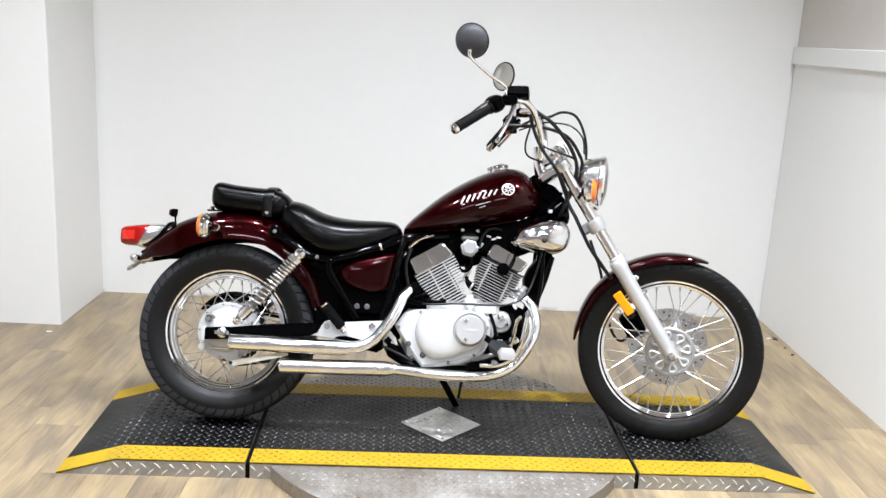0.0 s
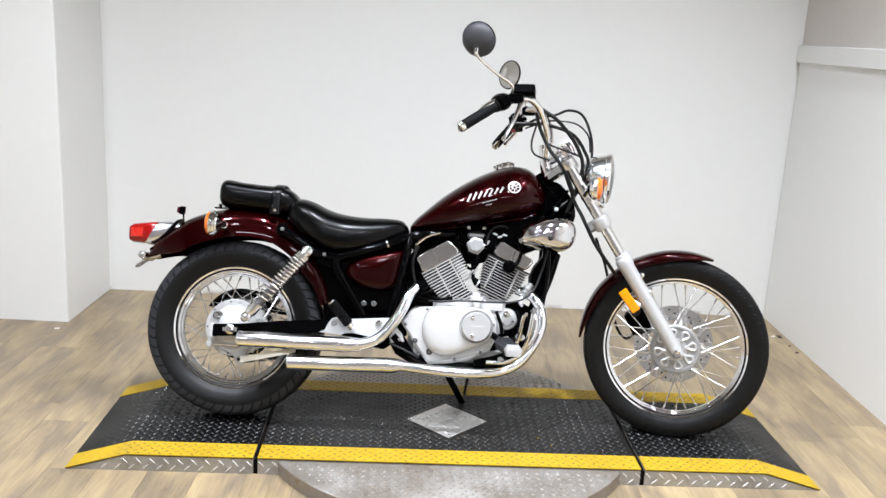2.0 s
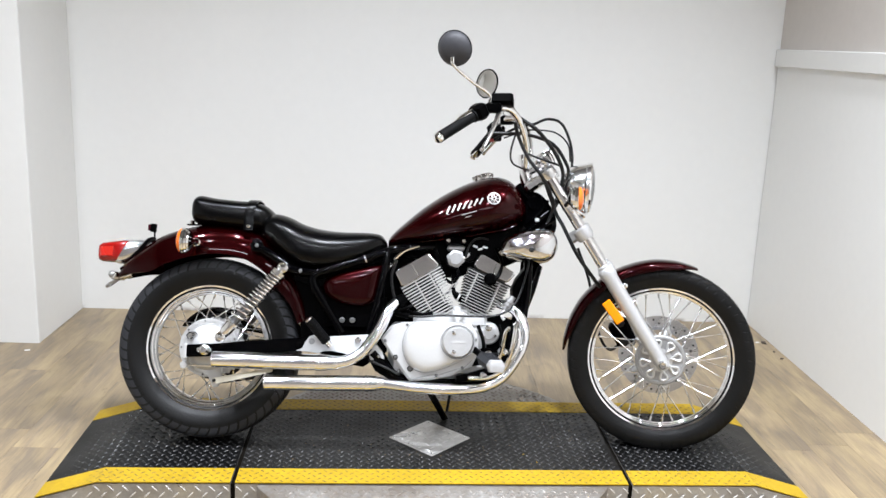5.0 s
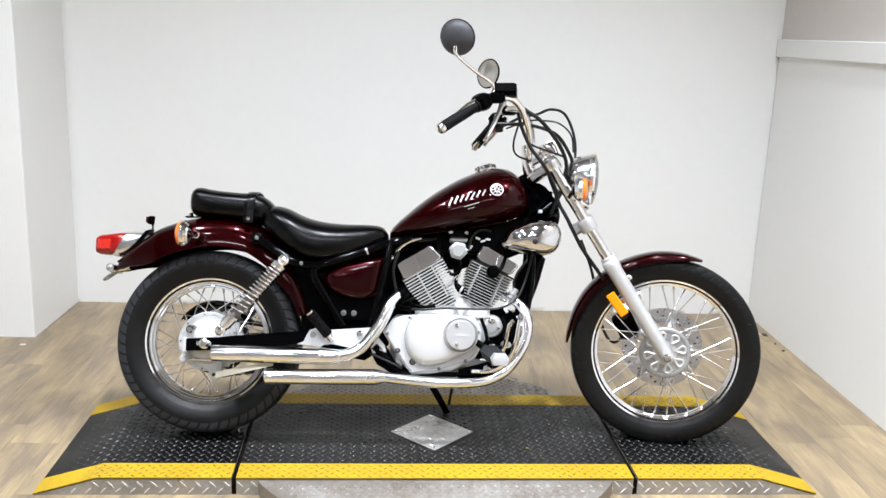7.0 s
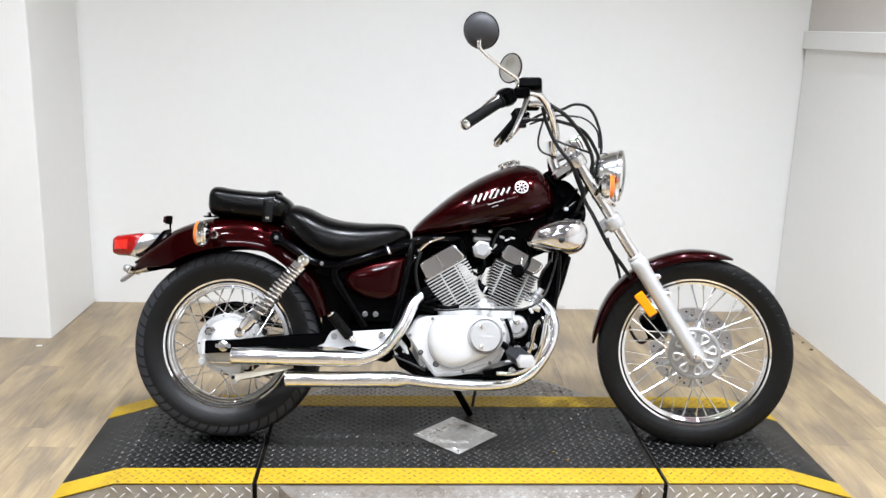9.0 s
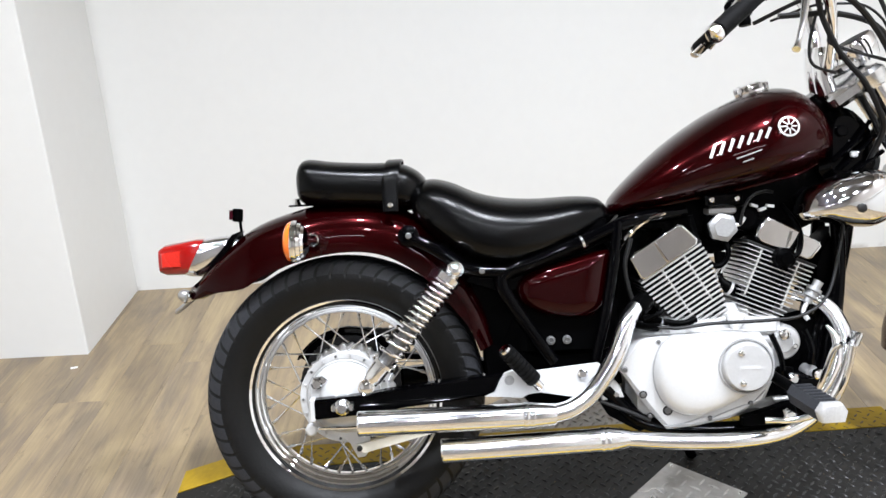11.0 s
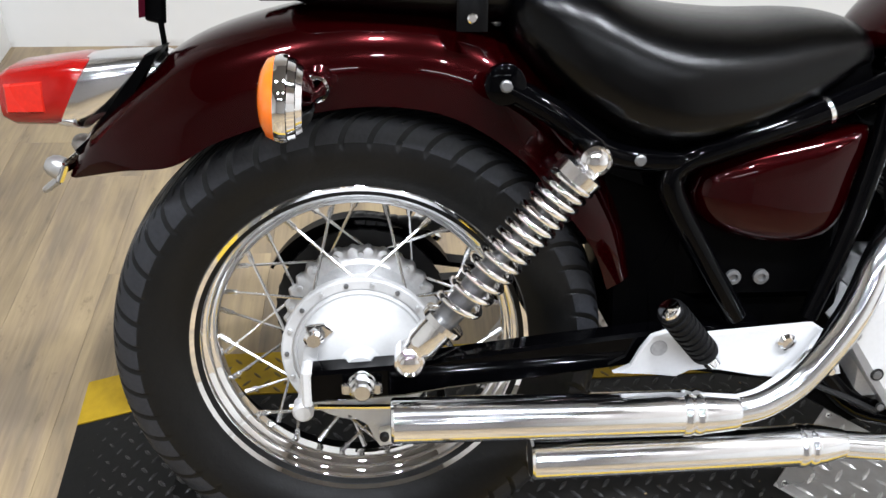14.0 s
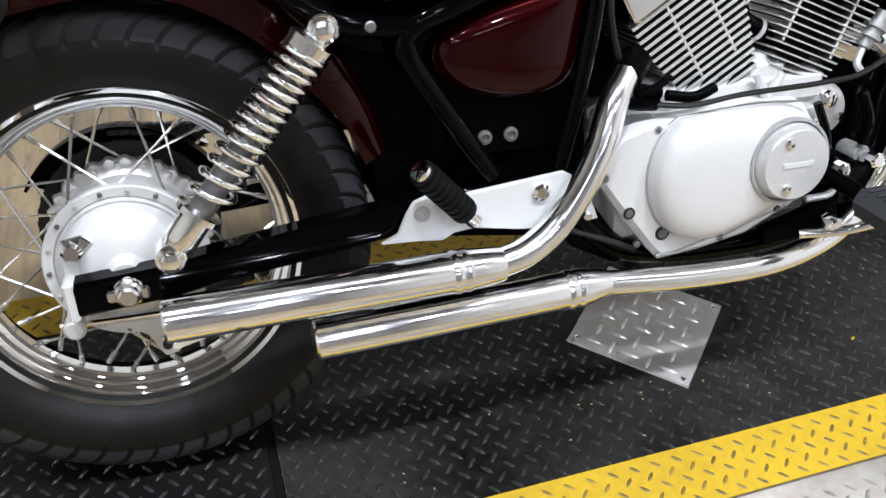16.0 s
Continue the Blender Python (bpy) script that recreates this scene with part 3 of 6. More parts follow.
for k in range(5):
    a = 2 * math.pi * k / 5
    d = Vector((math.cos(a), 0, math.sin(a)))
    part("disc_carrier_arm", steered(tube(Shape(), [FA - RIGHT * 0.045 + d * 0.05, FA - RIGHT * 0.062 + d * 0.10], 0.011, 8)), CAST, front_wheel)
sh = Shape()
for k in range(40):
    a = 2 * math.pi * k / 40
    rr = (0.096, 0.108, 0.121)[k % 3]
    lathe(sh, [(-0.0595, 0.0035), (-0.0593, 0.0001)], FA + rr * Vector((math.cos(a), 0, math.sin(a))), RIGHT, 8)
tagged(part("disc_holes", steered(sh), STEEL_DARK, front_wheel), kind="stuff")
sh = block(Shape(), (-0.035, -0.03, -0.045), (0.035, 0.03, 0.045), 0.01, Matrix.Translation(V(1.368, -0.07, 0.375)) @ Matrix.Rotation(radians(-28), 4, "Y"))
part("brake_caliper", steered(sh), BLACK_MATT, bike, "black front brake caliper")
for x, z in ((1.36, 0.41), (1.375, 0.345)):
    part("caliper_piston", steered(bolt(Shape(), x, -0.04, z, 0.016, 0.006)), STEEL_DARK, bike)
sh = tube(Shape(), line((1.36, -0.07, 0.33), (1.33, -0.075, 0.31), (1.30, -0.08, 0.34), (1.275, -0.09, 0.42), (1.25, -0.09, 0.55), (1.21, -0.07, 0.66)), 0.005, 8)
part("brake_hose", steered(sh), CABLE, bike)

# -- front fork and fender --
FORK_RAKE = radians(32.4)
FORK_DIR = Vector((-math.sin(FORK_RAKE), 0, math.cos(FORK_RAKE)))
for side in (1, -1):
    foot = V(1.492, 0.098 * side, 0.303)
    sh = lathe(Shape(), [(-0.022, 0.012), (-0.016, 0.021), (0.03, 0.023), (0.10, 0.0235), (0.318, 0.0245), (0.335, 0.028), (0.352, 0.028), (0.358, 0.024), (0.36, 0.019)], foot, FORK_DIR, 24)
    slider = part("fork_slider", steered(sh), FORK_SILVER, bike, "silver lower fork leg")
    part("fork_tube", steered(tube(Shape(), [foot + FORK_DIR * 0.35, foot + FORK_DIR * 0.735], 0.0175, 20)), CHROME, bike, "chrome fork tube")
    part("dust_cap", steered(lathe(Shape(), [(0.355, 0.0215), (0.366, 0.0215), (0.370, 0.018)], foot, FORK_DIR, 20)), FORK_SILVER, bike)
    part("axle_nut", steered(lathe(Shape(), [(0.0, 0.014), (0.022, 0.014), (0.025, 0.011), (0.025, 0.006), (0.022, 0.0001)], foot + RIGHT * 0.02 * side, RIGHT * side, 8)), CHROME_WORN, bike)
    for k, (u, w) in enumerate(((0.29, 0.03), (0.225, 0.028))):
        part("fender_bolt", steered(lathe(Shape(), [(0, 0.009), (0.008, 0.009), (0.011, 0.005), (0.011, 0.0001)], foot + FORK_DIR * u + Vector((w, 0, 0.004)), RIGHT * side, 10)), CHROME, bike)
    # reflector behind the leg
    m = Matrix.Translation(V(1.331, 0.118 * side, 0.466)) @ Matrix.Rotation(-RAKE - radians(3), 4, "Y")
    rf = part("side_reflector", steered(block(Shape(), (-0.015, -0.005, -0.042), (0.015, 0.005, 0.042), 0.003, m)), AMBER, bike, "amber side reflector")
lower = Shape()
for side in (-1, 1):
    lathe(lower, [(0.47, 0.024), (0.476, 0.028), (0.508, 0.028), (0.514, 0.023)], V(1.492, 0.098 * side, 0.303), FORK_DIR, 20)
c = V(1.488, 0, 0.303) + FORK_DIR * 0.495
block(lower, (-0.05, -0.09, -0.017), (0.028, 0.09, 0.017), 0.008, Matrix.Translation(c) @ Matrix.Rotation(-RAKE, 4, "Y"))
part("lower_yoke", steered(lower), FORK_SILVER, bike, "silver lower fork yoke")
upper = Shape()
for side in (-1, 1):
    lathe(upper, [(0.70, 0.026), (0.705, 0.029), (0.73, 0.029), (0.738, 0.022), (0.742, 0.0001)], V(1.492, 0.098 * side, 0.303), FORK_DIR, 20)
c = V(1.488, 0, 0.303) + FORK_DIR * 0.718
block(upper, (-0.085, -0.10, -0.021), (0.03, 0.10, 0.015), 0.010, Matrix.Translation(c) @ Matrix.Rotation(-RAKE, 4, "Y"))
part("upper_yoke", steered(upper), BRIGHT, bike, "silver upper fork yoke")
part("axle", steered(tube(Shape(), line((1.488, -0.11, 0.303), (1.488, 0.11, 0.303)), 0.009, 12)), CHROME_WORN, bike)


def arch(sections, n=20, thick=0.004, power=0.62):
    """A fender from sections (crest x, z, edge x, z, half width)."""
    outer, inner = [], []
    cols = list(zip(*sections))
    k = len(sections)
    steps = np.linspace(0, k - 1, (k - 1) * 5 + 1)
    vals = [smooth_line([Vector((c, 0, 0)) for c in col], 5) for col in cols]
    rings = []
    for i in range(len(steps)):
        px, pz, qx, qz, w = (vals[j][i].x for j in range(5))
        ring, back = [], []
        for j in range(n + 1):
            a = math.pi * (j / n - 0.5)
            lift = max(0.0, math.cos(a)) ** power
            s = w * math.copysign(abs(math.sin(a)) ** 0.85, math.sin(a))
            ring.append(V(qx + (px - qx) * lift, s, qz + (pz - qz) * lift))
            back.append(V(qx + (px - qx) * lift * 0.94, s * (1 - thick / w), qz + (pz - qz) * lift * 0.94 - 0.001))
        rings.append(ring + back[::-1])
    return loft(Shape(), rings)


def polar(c, r, deg):
    return c.x + r * math.cos(radians(deg)), c.z + r * math.sin(radians(deg))


secs = []
for deg, rc, re, w in ((177, 0.326, 0.318, 0.030), (168, 0.328, 0.308, 0.048), (155, 0.330, 0.301, 0.055), (140, 0.331, 0.297, 0.057), (120, 0.332, 0.296, 0.058), (100, 0.332, 0.296, 0.058), (85, 0.331, 0.303, 0.056), (75, 0.329, 0.314, 0.050), (70, 0.327, 0.320, 0.034)):
    secs.append((*polar(FA, rc, deg), *polar(FA, re, deg), w))
part("front_fender", steered(arch(secs)), PAINT, bike, "glossy maroon front fender")

# -- rear fender --
REAR_FENDER = [(-0.312, 0.522, -0.300, 0.520, 0.060), (-0.285, 0.570, -0.245, 0.534, 0.085), (-0.221, 0.628, -0.190, 0.541, 0.094), (-0.160, 0.668, -0.142, 0.567, 0.096), (-0.063, 0.697, -0.058, 0.594, 0.097), (0.028, 0.706, 0.028, 0.604, 0.098),
               (0.115, 0.694, 0.104, 0.591, 0.098), (0.19, 0.652, 0.176, 0.546, 0.096), (0.25, 0.580, 0.218, 0.496, 0.092), (0.302, 0.49, 0.262, 0.44, 0.088), (0.325, 0.405, 0.285, 0.385, 0.080)]
part("rear_fender", arch(REAR_FENDER), PAINT, bike, "glossy maroon rear fender")
part("fender_liner", arch([(0.95 * px, 0.30 + (pz - 0.30) * 0.95, 0.985 * qx, qz + 0.012, w - 0.008) for px, pz, qx, qz, w in REAR_FENDER[2:10]]), BLACK_MATT, bike)

# -- tank --
TANK = [(0.570, 0.672, 0.648, 0.030), (0.583, 0.691, 0.648, 0.058), (0.62, 0.727, 0.652, 0.083), (0.69, 0.787, 0.660, 0.112), (0.77, 0.840, 0.672, 0.133), (0.845, 0.876, 0.684, 0.144), (0.905, 0.893, 0.697, 0.146), (0.955, 0.890, 0.708, 0.138), (0.992, 0.864, 0.726, 0.118), (1.015, 0.820, 0.745, 0.090), (1.026, 0.785, 0.762, 0.05)]


def body(stations, n=28, top=0.5, power=2.35, wide_at=0.42, steps=5):
    """A rounded body along x from (x, top, bottom, half width)."""
    cols = [smooth_line([Vector((v, 0, 0)) for v in col], steps) for col in zip(*stations)]
    rings = []
    for i in range(len(cols[0])):
        x, zt, zb, w = (c[i].x for c in cols)
        zm = zb + (zt - zb) * wide_at
        ring = []
        for j in range(n):
            a = 2 * math.pi * j / n
            c, s = math.cos(a), math.sin(a)
            h = zt - zm if s > 0 else zm - zb
            ring.append(V(x, w * math.copysign(abs(c) ** (2 / power), c), zm + h * math.copysign(abs(s) ** (2 / power), s)))
        rings.append(ring)
    return loft(Shape(), rings)


tank = part("fuel_tank", body(TANK, 40, power=2.2, wide_at=0.38), PAINT, bike, "glossy dark maroon teardrop fuel tank")


def tank_side(x, z, lift=0.0012):
    zt, zb, w = (float(np.interp(x, [r[0] for r in TANK], [r[k] for r in TANK])) for k in (1, 2, 3))
    zm = zb + (zt - zb) * 0.38
    h = zt - zm if z > zm else zm - zb
    q = min(0.999, abs((z - zm) / h))
    return V(x, w * (1 - q**2.2) ** (1 / 2.2) + lift, z)


def decal(sh, pts_x, pts_z, lift=0.002):
    """A small flat shape laid on the tank's side, as a ribbon between two edges."""
    rings = [[tank_side(x0, z0, lift), tank_side((x0 + x1) / 2, (z0 + z1) / 2, lift), tank_side(x1, z1, lift)] for (x0, z0), (x1, z1) in zip(pts_x, pts_z)]
    return loft(sh, rings, False, False)


def bar_on_tank(sh, x0, z0, x1, z1, w, n=5):
    d = Vector((x1 - x0, z1 - z0)).normalized()
    nx, nz = -d.y * w / 2, d.x * w / 2
    a = [(x0 + (x1 - x0) * k / n - nx, z0 + (z1 - z0) * k / n - nz) for k in range(n + 1)]
    b = [(x0 + (x1 - x0) * k / n + nx, z0 + (z1 - z0) * k / n + nz) for k in range(n + 1)]
    return decal(sh, a, b)


# emblem: plain ring and spokes, and slanting bars in place of the maker's wordmark
sh = Shape()
bx, bz = 0.908, 0.806
ring_o = [(bx + 0.0215 * math.cos(a), bz + 0.0205 * math.sin(a)) for a in np.linspace(0, 2 * math.pi, 33)]
ring_i = [(bx + 0.0175 * math.cos(a), bz + 0.0165 * math.sin(a)) for a in np.linspace(0, 2 * math.pi, 33)]
decal(sh, ring_o, ring_i)
for k in range(8):
    a = math.pi * k / 4
    bar_on_tank(sh, bx + 0.004 * math.cos(a), bz + 0.004 * math.sin(a), bx + 0.0165 * math.cos(a), bz + 0.0158 * math.sin(a), 0.0028, 2)
part("emblem", sh, BADGE, tank, "round silver emblem")
sh = Shape()
for k in range(7):
    x0 = 0.756 + 0.0175 * k
    bar_on_tank(sh, x0, 0.752 + 0.0055 * k, x0 + 0.011, 0.779 + 0.0045 * k, 0.0056, 3)
for x0, z0, x1, z1 in ((0.804, 0.748, 0.852, 0.763), (0.816, 0.741, 0.836, 0.747)):
    bar_on_tank(sh, x0, z0, x1, z1, 0.0025, 3)
part("wordmark_bars", sh, BADGE, tank, "slanting silver lettering shapes")
part("tank_seam", tube(Shape(), [tank_side(x, zb + 0.006, 0.001) for x, zt, zb, w in TANK[2:9]], 0.003, 6), PAINT, tank)
sh = lathe(Shape(), [(0, 0.036), (0.006, 0.037), (0.009, 0.034), (0.012, 0.031), (0.018, 0.030), (0.021, 0.026), (0.021, 0.0001)], V(0.885, 0.0, 0.886), Vector((-0.22, 0, 1)), 28)
for k in range(10):
    a = 2 * math.pi * k / 10
    lathe(sh, [(0, 0.004), (0.014, 0.004), (0.016, 0.0001)], V(0.885 + 0.033 * math.cos(a), 0.033 * math.sin(a), 0.888 + 0.007 * math.cos(a)), Vector((-0.22, 0, 1)), 6)
part("filler_cap", sh, CHROME, tank, "chrome fuel filler cap")

# -- seats --
seat = part("seat", body([(0.156, 0.708, 0.688, 0.05), (0.166, 0.731, 0.662, 0.095), (0.200, 0.744, 0.622, 0.122), (0.245, 0.734, 0.585, 0.140), (0.295, 0.711, 0.560, 0.149), (0.35, 0.697, 0.553, 0.147), (0.42, 0.691, 0.566, 0.131), (0.49, 0.692, 0.594, 0.107), (0.54, 0.687, 0.624, 0.088), (0.560, 0.670, 0.634, 0.07), (0.567, 0.655, 0.64, 0.04)], 32, power=2.7, wide_at=0.40), LEATHER, bike, "black vinyl rider's seat")
pillion = part("pillion_seat", body([(-0.076, 0.750, 0.730, 0.03), (-0.071, 0.782, 0.712, 0.074), (-0.052, 0.797, 0.700, 0.094), (0.0, 0.790, 0.693, 0.100), (0.07, 0.784, 0.687, 0.101), (0.13, 0.781, 0.681, 0.098), (0.166, 0.768, 0.680, 0.086), (0.188, 0.748, 0.686, 0.062), (0.197, 0.726, 0.70, 0.03)], 32, power=2.9, wide_at=0.5), LEATHER, bike, "black vinyl passenger pad with a strap")
rings = []
for k in range(41):
    a = math.pi * (k / 40 * 1.24 - 0.12)
    c, q = math.cos(a), math.sin(a)
    if q >= 0:
        s_at, z_at = 0.1005 * math.copysign(abs(c) ** 0.69, c), 0.731 + 0.0525 * q**0.69
    else:
        s_at, z_at = math.copysign(0.1005 + 0.004 * min(1.0, -q / 0.3), c), 0.731 + 0.050 * q / 0.368
    x = 0.119 + 0.010 * max(0.0, q)
    away = Vector((0, -c, max(q, 0.0))).normalized() * 0.004
    p0, p1 = V(x - 0.0155, s_at, z_at), V(x + 0.0155, s_at, z_at)
    rings.append([p0, p1, p1 + away, p1 + away * 1.3 + Vector((-0.003, 0, 0)), p0 + away * 1.3 + Vector((0.003, 0, 0)), p0 + away])
strap = part("strap", loft(Shape(), rings), LEATHER, pillion, "black strap across the pad")
part("strap_snap", bolt(Shape(), 0.119, 0.1095, 0.694, 0.0055, 0.0035), CHROME, pillion, "chrome snap")
part("pad_bracket", block(Shape(), (-0.100, -0.018, 0.7005), (-0.050, 0.018, 0.7045), 0.0015), BLACK, bike, "flat black bracket behind the pad")
part("bracket_bolt", lathe(Shape(), [(0, 0.0105), (0.004, 0.0105), (0.0045, 0.0085), (0.012, 0.0085), (0.0145, 0.005), (0.0145, 0.0001)], V(-0.086, 0, 0.7045), Vector((0, 0, 1)), 12), CHROME, bike)

# -- tail lamp, plate bracket, rear signals --
sh = loft(Shape(), [[V(x, w * math.copysign(abs(math.cos(a)) ** 0.6, math.cos(a)), zc + h * math.copysign(abs(math.sin(a)) ** 0.6, math.sin(a))) for a in [2 * math.pi * k / 24 for k in range(24)]] for x, zc, h, w in ((-0.238, 0.604, 0.040, 0.040), (-0.255, 0.606, 0.042, 0.046), (-0.288, 0.606, 0.040, 0.047), (-0.312, 0.606, 0.036, 0.048))])
def slant(sh, x0, x1):
    """Leans the seam between lamp body and lens."""
    for p in sh.v:
        p.x += (0.5 + 0.8 * max(0.0, min(1.0, (p.x + 0.30) / 0.06))) * (p.z - 0.607) * max(0.0, min(1.0, (p.x - x0) / (x1 - x0)))
    return sh


lamp_body = part("tail_lamp", slant(sh, -0.36, -0.30), PIPE_CHROME, bike, "chrome tail lamp body")
sh = loft(Shape(), [[V(x, w * math.copysign(abs(math.cos(a)) ** 0.5, math.cos(a)), zc + h * math.copysign(abs(math.sin(a)) ** 0.5, math.sin(a))) for a in [2 * math.pi * k / 24 for k in range(24)]] for x, zc, h, w in ((-0.297, 0.607, 0.036, 0.048), (-0.31, 0.607, 0.037, 0.049), (-0.362, 0.603, 0.032, 0.046), (-0.374, 0.602, 0.026, 0.04), (-0.377, 0.602, 0.018, 0.03))])
part("lens", slant(sh, -0.36, -0.30), RED_LENS, lamp_body, "red tail lamp lens")
part("lens_panel", plate(Shape(), [(-0.366, 0.588), (-0.366, 0.618), (-0.325, 0.622), (-0.325, 0.588)], 0.040, 0.0495), RED_LENS_IN, lamp_body, "bright red side reflector")
sh = plate(Shape(), [(-0.300, 0.548), (-0.285, 0.560), (-0.215, 0.650), (-0.200, 0.655), (-0.235, 0.600), (-0.29, 0.535)], 0.0, 0.055)
part("lamp_gasket", sh, BLACK_MATT, bike)
sh = block(Shape(), (-0.013, -0.004, -0.014), (0.013, 0.004, 0.014), 0.002, Matrix.Translation(V(-0.213, -0.005, 0.689)) @ Matrix.Rotation(radians(-30), 4, "Z") @ Matrix.Rotation(radians(6), 4, "Y"))
tube(sh, line((-0.208, 0.0, 0.68), (-0.205, 0.0, 0.64)), 0.0035, 6)
tab = part("tail_tab", sh, BLACK_MATT, bike, "small black tab on a stem")
part("red_reflector", block(Shape(), (-0.0143, -0.010, -0.010), (-0.0133, 0.001, 0.010), 0.001, Matrix.Translation(V(-0.213, -0.002, 0.689)) @ Matrix.Rotation(radians(-30), 4, "Z") @ Matrix.Rotation(radians(6), 4, "Y")), RED_SHADED, tab, "red reflector with its shade put into the colour")
sh = block(Shape(), (-0.004, -0.062, -0.013), (0.004, 0.062, 0.013), 0.003, Matrix.Translation(V(-0.314, 0, 0.525)) @ Matrix.Rotation(radians(25), 4, "Y"))
bracket = part("plate_bracket", sh, CHROME_WORN, bike, "dull chrome crossbar for a number plate")
part("bracket_arm", tube(Shape(), line((-0.312, 0.0, 0.525), (-0.295, 0.0, 0.527), (-0.275, 0.0, 0.535)), 0.011, 12), CHROME_WORN, bracket)
loop = [V(-0.306 - 0.8 * u, w, 0.526 - 0.6 * u) for u, w in ((0.0, 0.014), (0.030, 0.016), (0.052, 0.015), (0.060, 0.0), (0.052, -0.015), (0.030, -0.016), (0.0, -0.014))]
part("bracket_loop", tube(Shape(), loop, 0.0042, 8), PLATE_FLAT, bracket, "dull grey slotted plate tab")
for s in (0.048, -0.048):
    part("bracket_screw", lathe(Shape(), [(0, 0.013), (0.006, 0.013), (0.013, 0.011), (0.018, 0.006), (0.018, 0.0001)], V(-0.317, s, 0.527), Vector((-1, 0, 0.4)), 12), PLATE_FLAT, bracket)


def signal(c, axis, stem_to, move, label):
    d = Vector(axis)
    sh = lathe(Shape(), [(-0.026, 0.008), (-0.023, 0.018), (-0.0165, 0.0272), (-0.0158, 0.0296), (-0.0105, 0.0330), (-0.0098, 0.0354), (-0.003, 0.0382), (-0.0022, 0.0400), (0.004, 0.0405), (0.009, 0.039)], c, d, 28)
    ob = part("turn_signal", move(sh), CHROME, bike, label)
    part("lens", move(lathe(Shape(), [(0.0085, 0.039), (0.016, 0.036), (0.022, 0.026), (0.025, 0.012), (0.0255, 0.0001)], c, d, 28)), ORANGE, ob, "orange lens")
    part("stem", move(tube(Shape(), [c - d.normalized() * 0.016, stem_to], [0.009, 0.011], 10)), CHROME, ob)
    return ob


for side in (1, -1):
    signal(V(-0.058, 0.20 * side, 0.634), (-1, 0, 0.05), V(-0.034, 0.160 * side, 0.634), same, "chrome rear turn signal with an orange lens")
    part("signal_boss", lathe(Shape(), [(0, 0.013), (0.02, 0.010), (0.045, 0.009), (0.052, 0.013), (0.062, 0.013), (0.068, 0.008), (0.068, 0.0001)], V(-0.034, 0.096 * side, 0.634), RIGHT * side, 14), CHROME, bike)
    part("fender_strut", tube(Shape(), line((0.145, 0.115 * side, 0.632), (0.2, 0.12 * side, 0.603), (0.25, 0.125 * side, 0.568)), 0.014, 10), BLACK, bike)
    part("strut_plate", lathe(Shape(), [(-0.01, 0.021), (0.003, 0.021), (0.005, 0.018), (0.005, 0.0001)], V(0.152, 0.124 * side, 0.631), RIGHT * side, 20), BLACK, bike)
    part("fender_strut_bolt", bolt(Shape(), 0.152, 0.132 * side, 0.631, 0.0065, 0.004), SEAM_DARK, bike)

# -- shocks --
for side in (1, -1):
    top, low = V(0.241, 0.148 * side, 0.561), V(0.054, 0.148 * side, 0.339)
    d = (top - low).normalized()
    L = (top - low).length
    sh = lathe(Shape(), [(0.0, 0.012), (0.018, 0.0165), (0.022, 0.0185), (0.050, 0.0185), (0.053, 0.0255), (0.060, 0.0255), (0.062, 0.015)], low, d, 24)
    shock = part("shock_absorber", sh, CHROME_WORN, bike, "chrome rear shock absorber")
    part("damper_rod", lathe(Shape(), [(0.06, 0.0145)] + [(0.066 + 0.006 * k, 0.0145 if k % 2 else 0.0135) for k in range(14)] + [(0.152, 0.009), (L - 0.03, 0.009)], low, d, 20), SEAM_DARK, shock, "dull grey damper body")
    part("top_cap", lathe(Shape(), [(L - 0.032, 0.015), (L - 0.030, 0.0245), (L - 0.016, 0.0255), (L - 0.012, 0.017), (L, 0.014)], low, d, 24), CHROME_WORN, shock)
    a = d.orthogonal().normalized()
    b = d.cross(a)
    turns, n = 14.0, 280
    wind = [2 * math.pi * turns * (k / n) ** 1.3 for k in range(n + 1)]
    pts = [low + d * (0.066 + (L - 0.094) * k / n) + 0.0226 * (math.cos(w) * a + math.sin(w) * b) for k, w in enumerate(wind)]
    part("spring", tube(Shape(), pts, 0.0038, 10, 1), CHROME, shock, "chrome coil spring")
    for p in (top, low):
        part("eye", lathe(Shape(), [(-0.016, 0.012), (-0.014, 0.0165), (0.013, 0.0165), (0.015, 0.0145), (0.0135, 0.011), (0.017, 0.0105), (0.0185, 0.008), (0.0185, 0.0001)], p, RIGHT * side, 18), CHROME, shock)

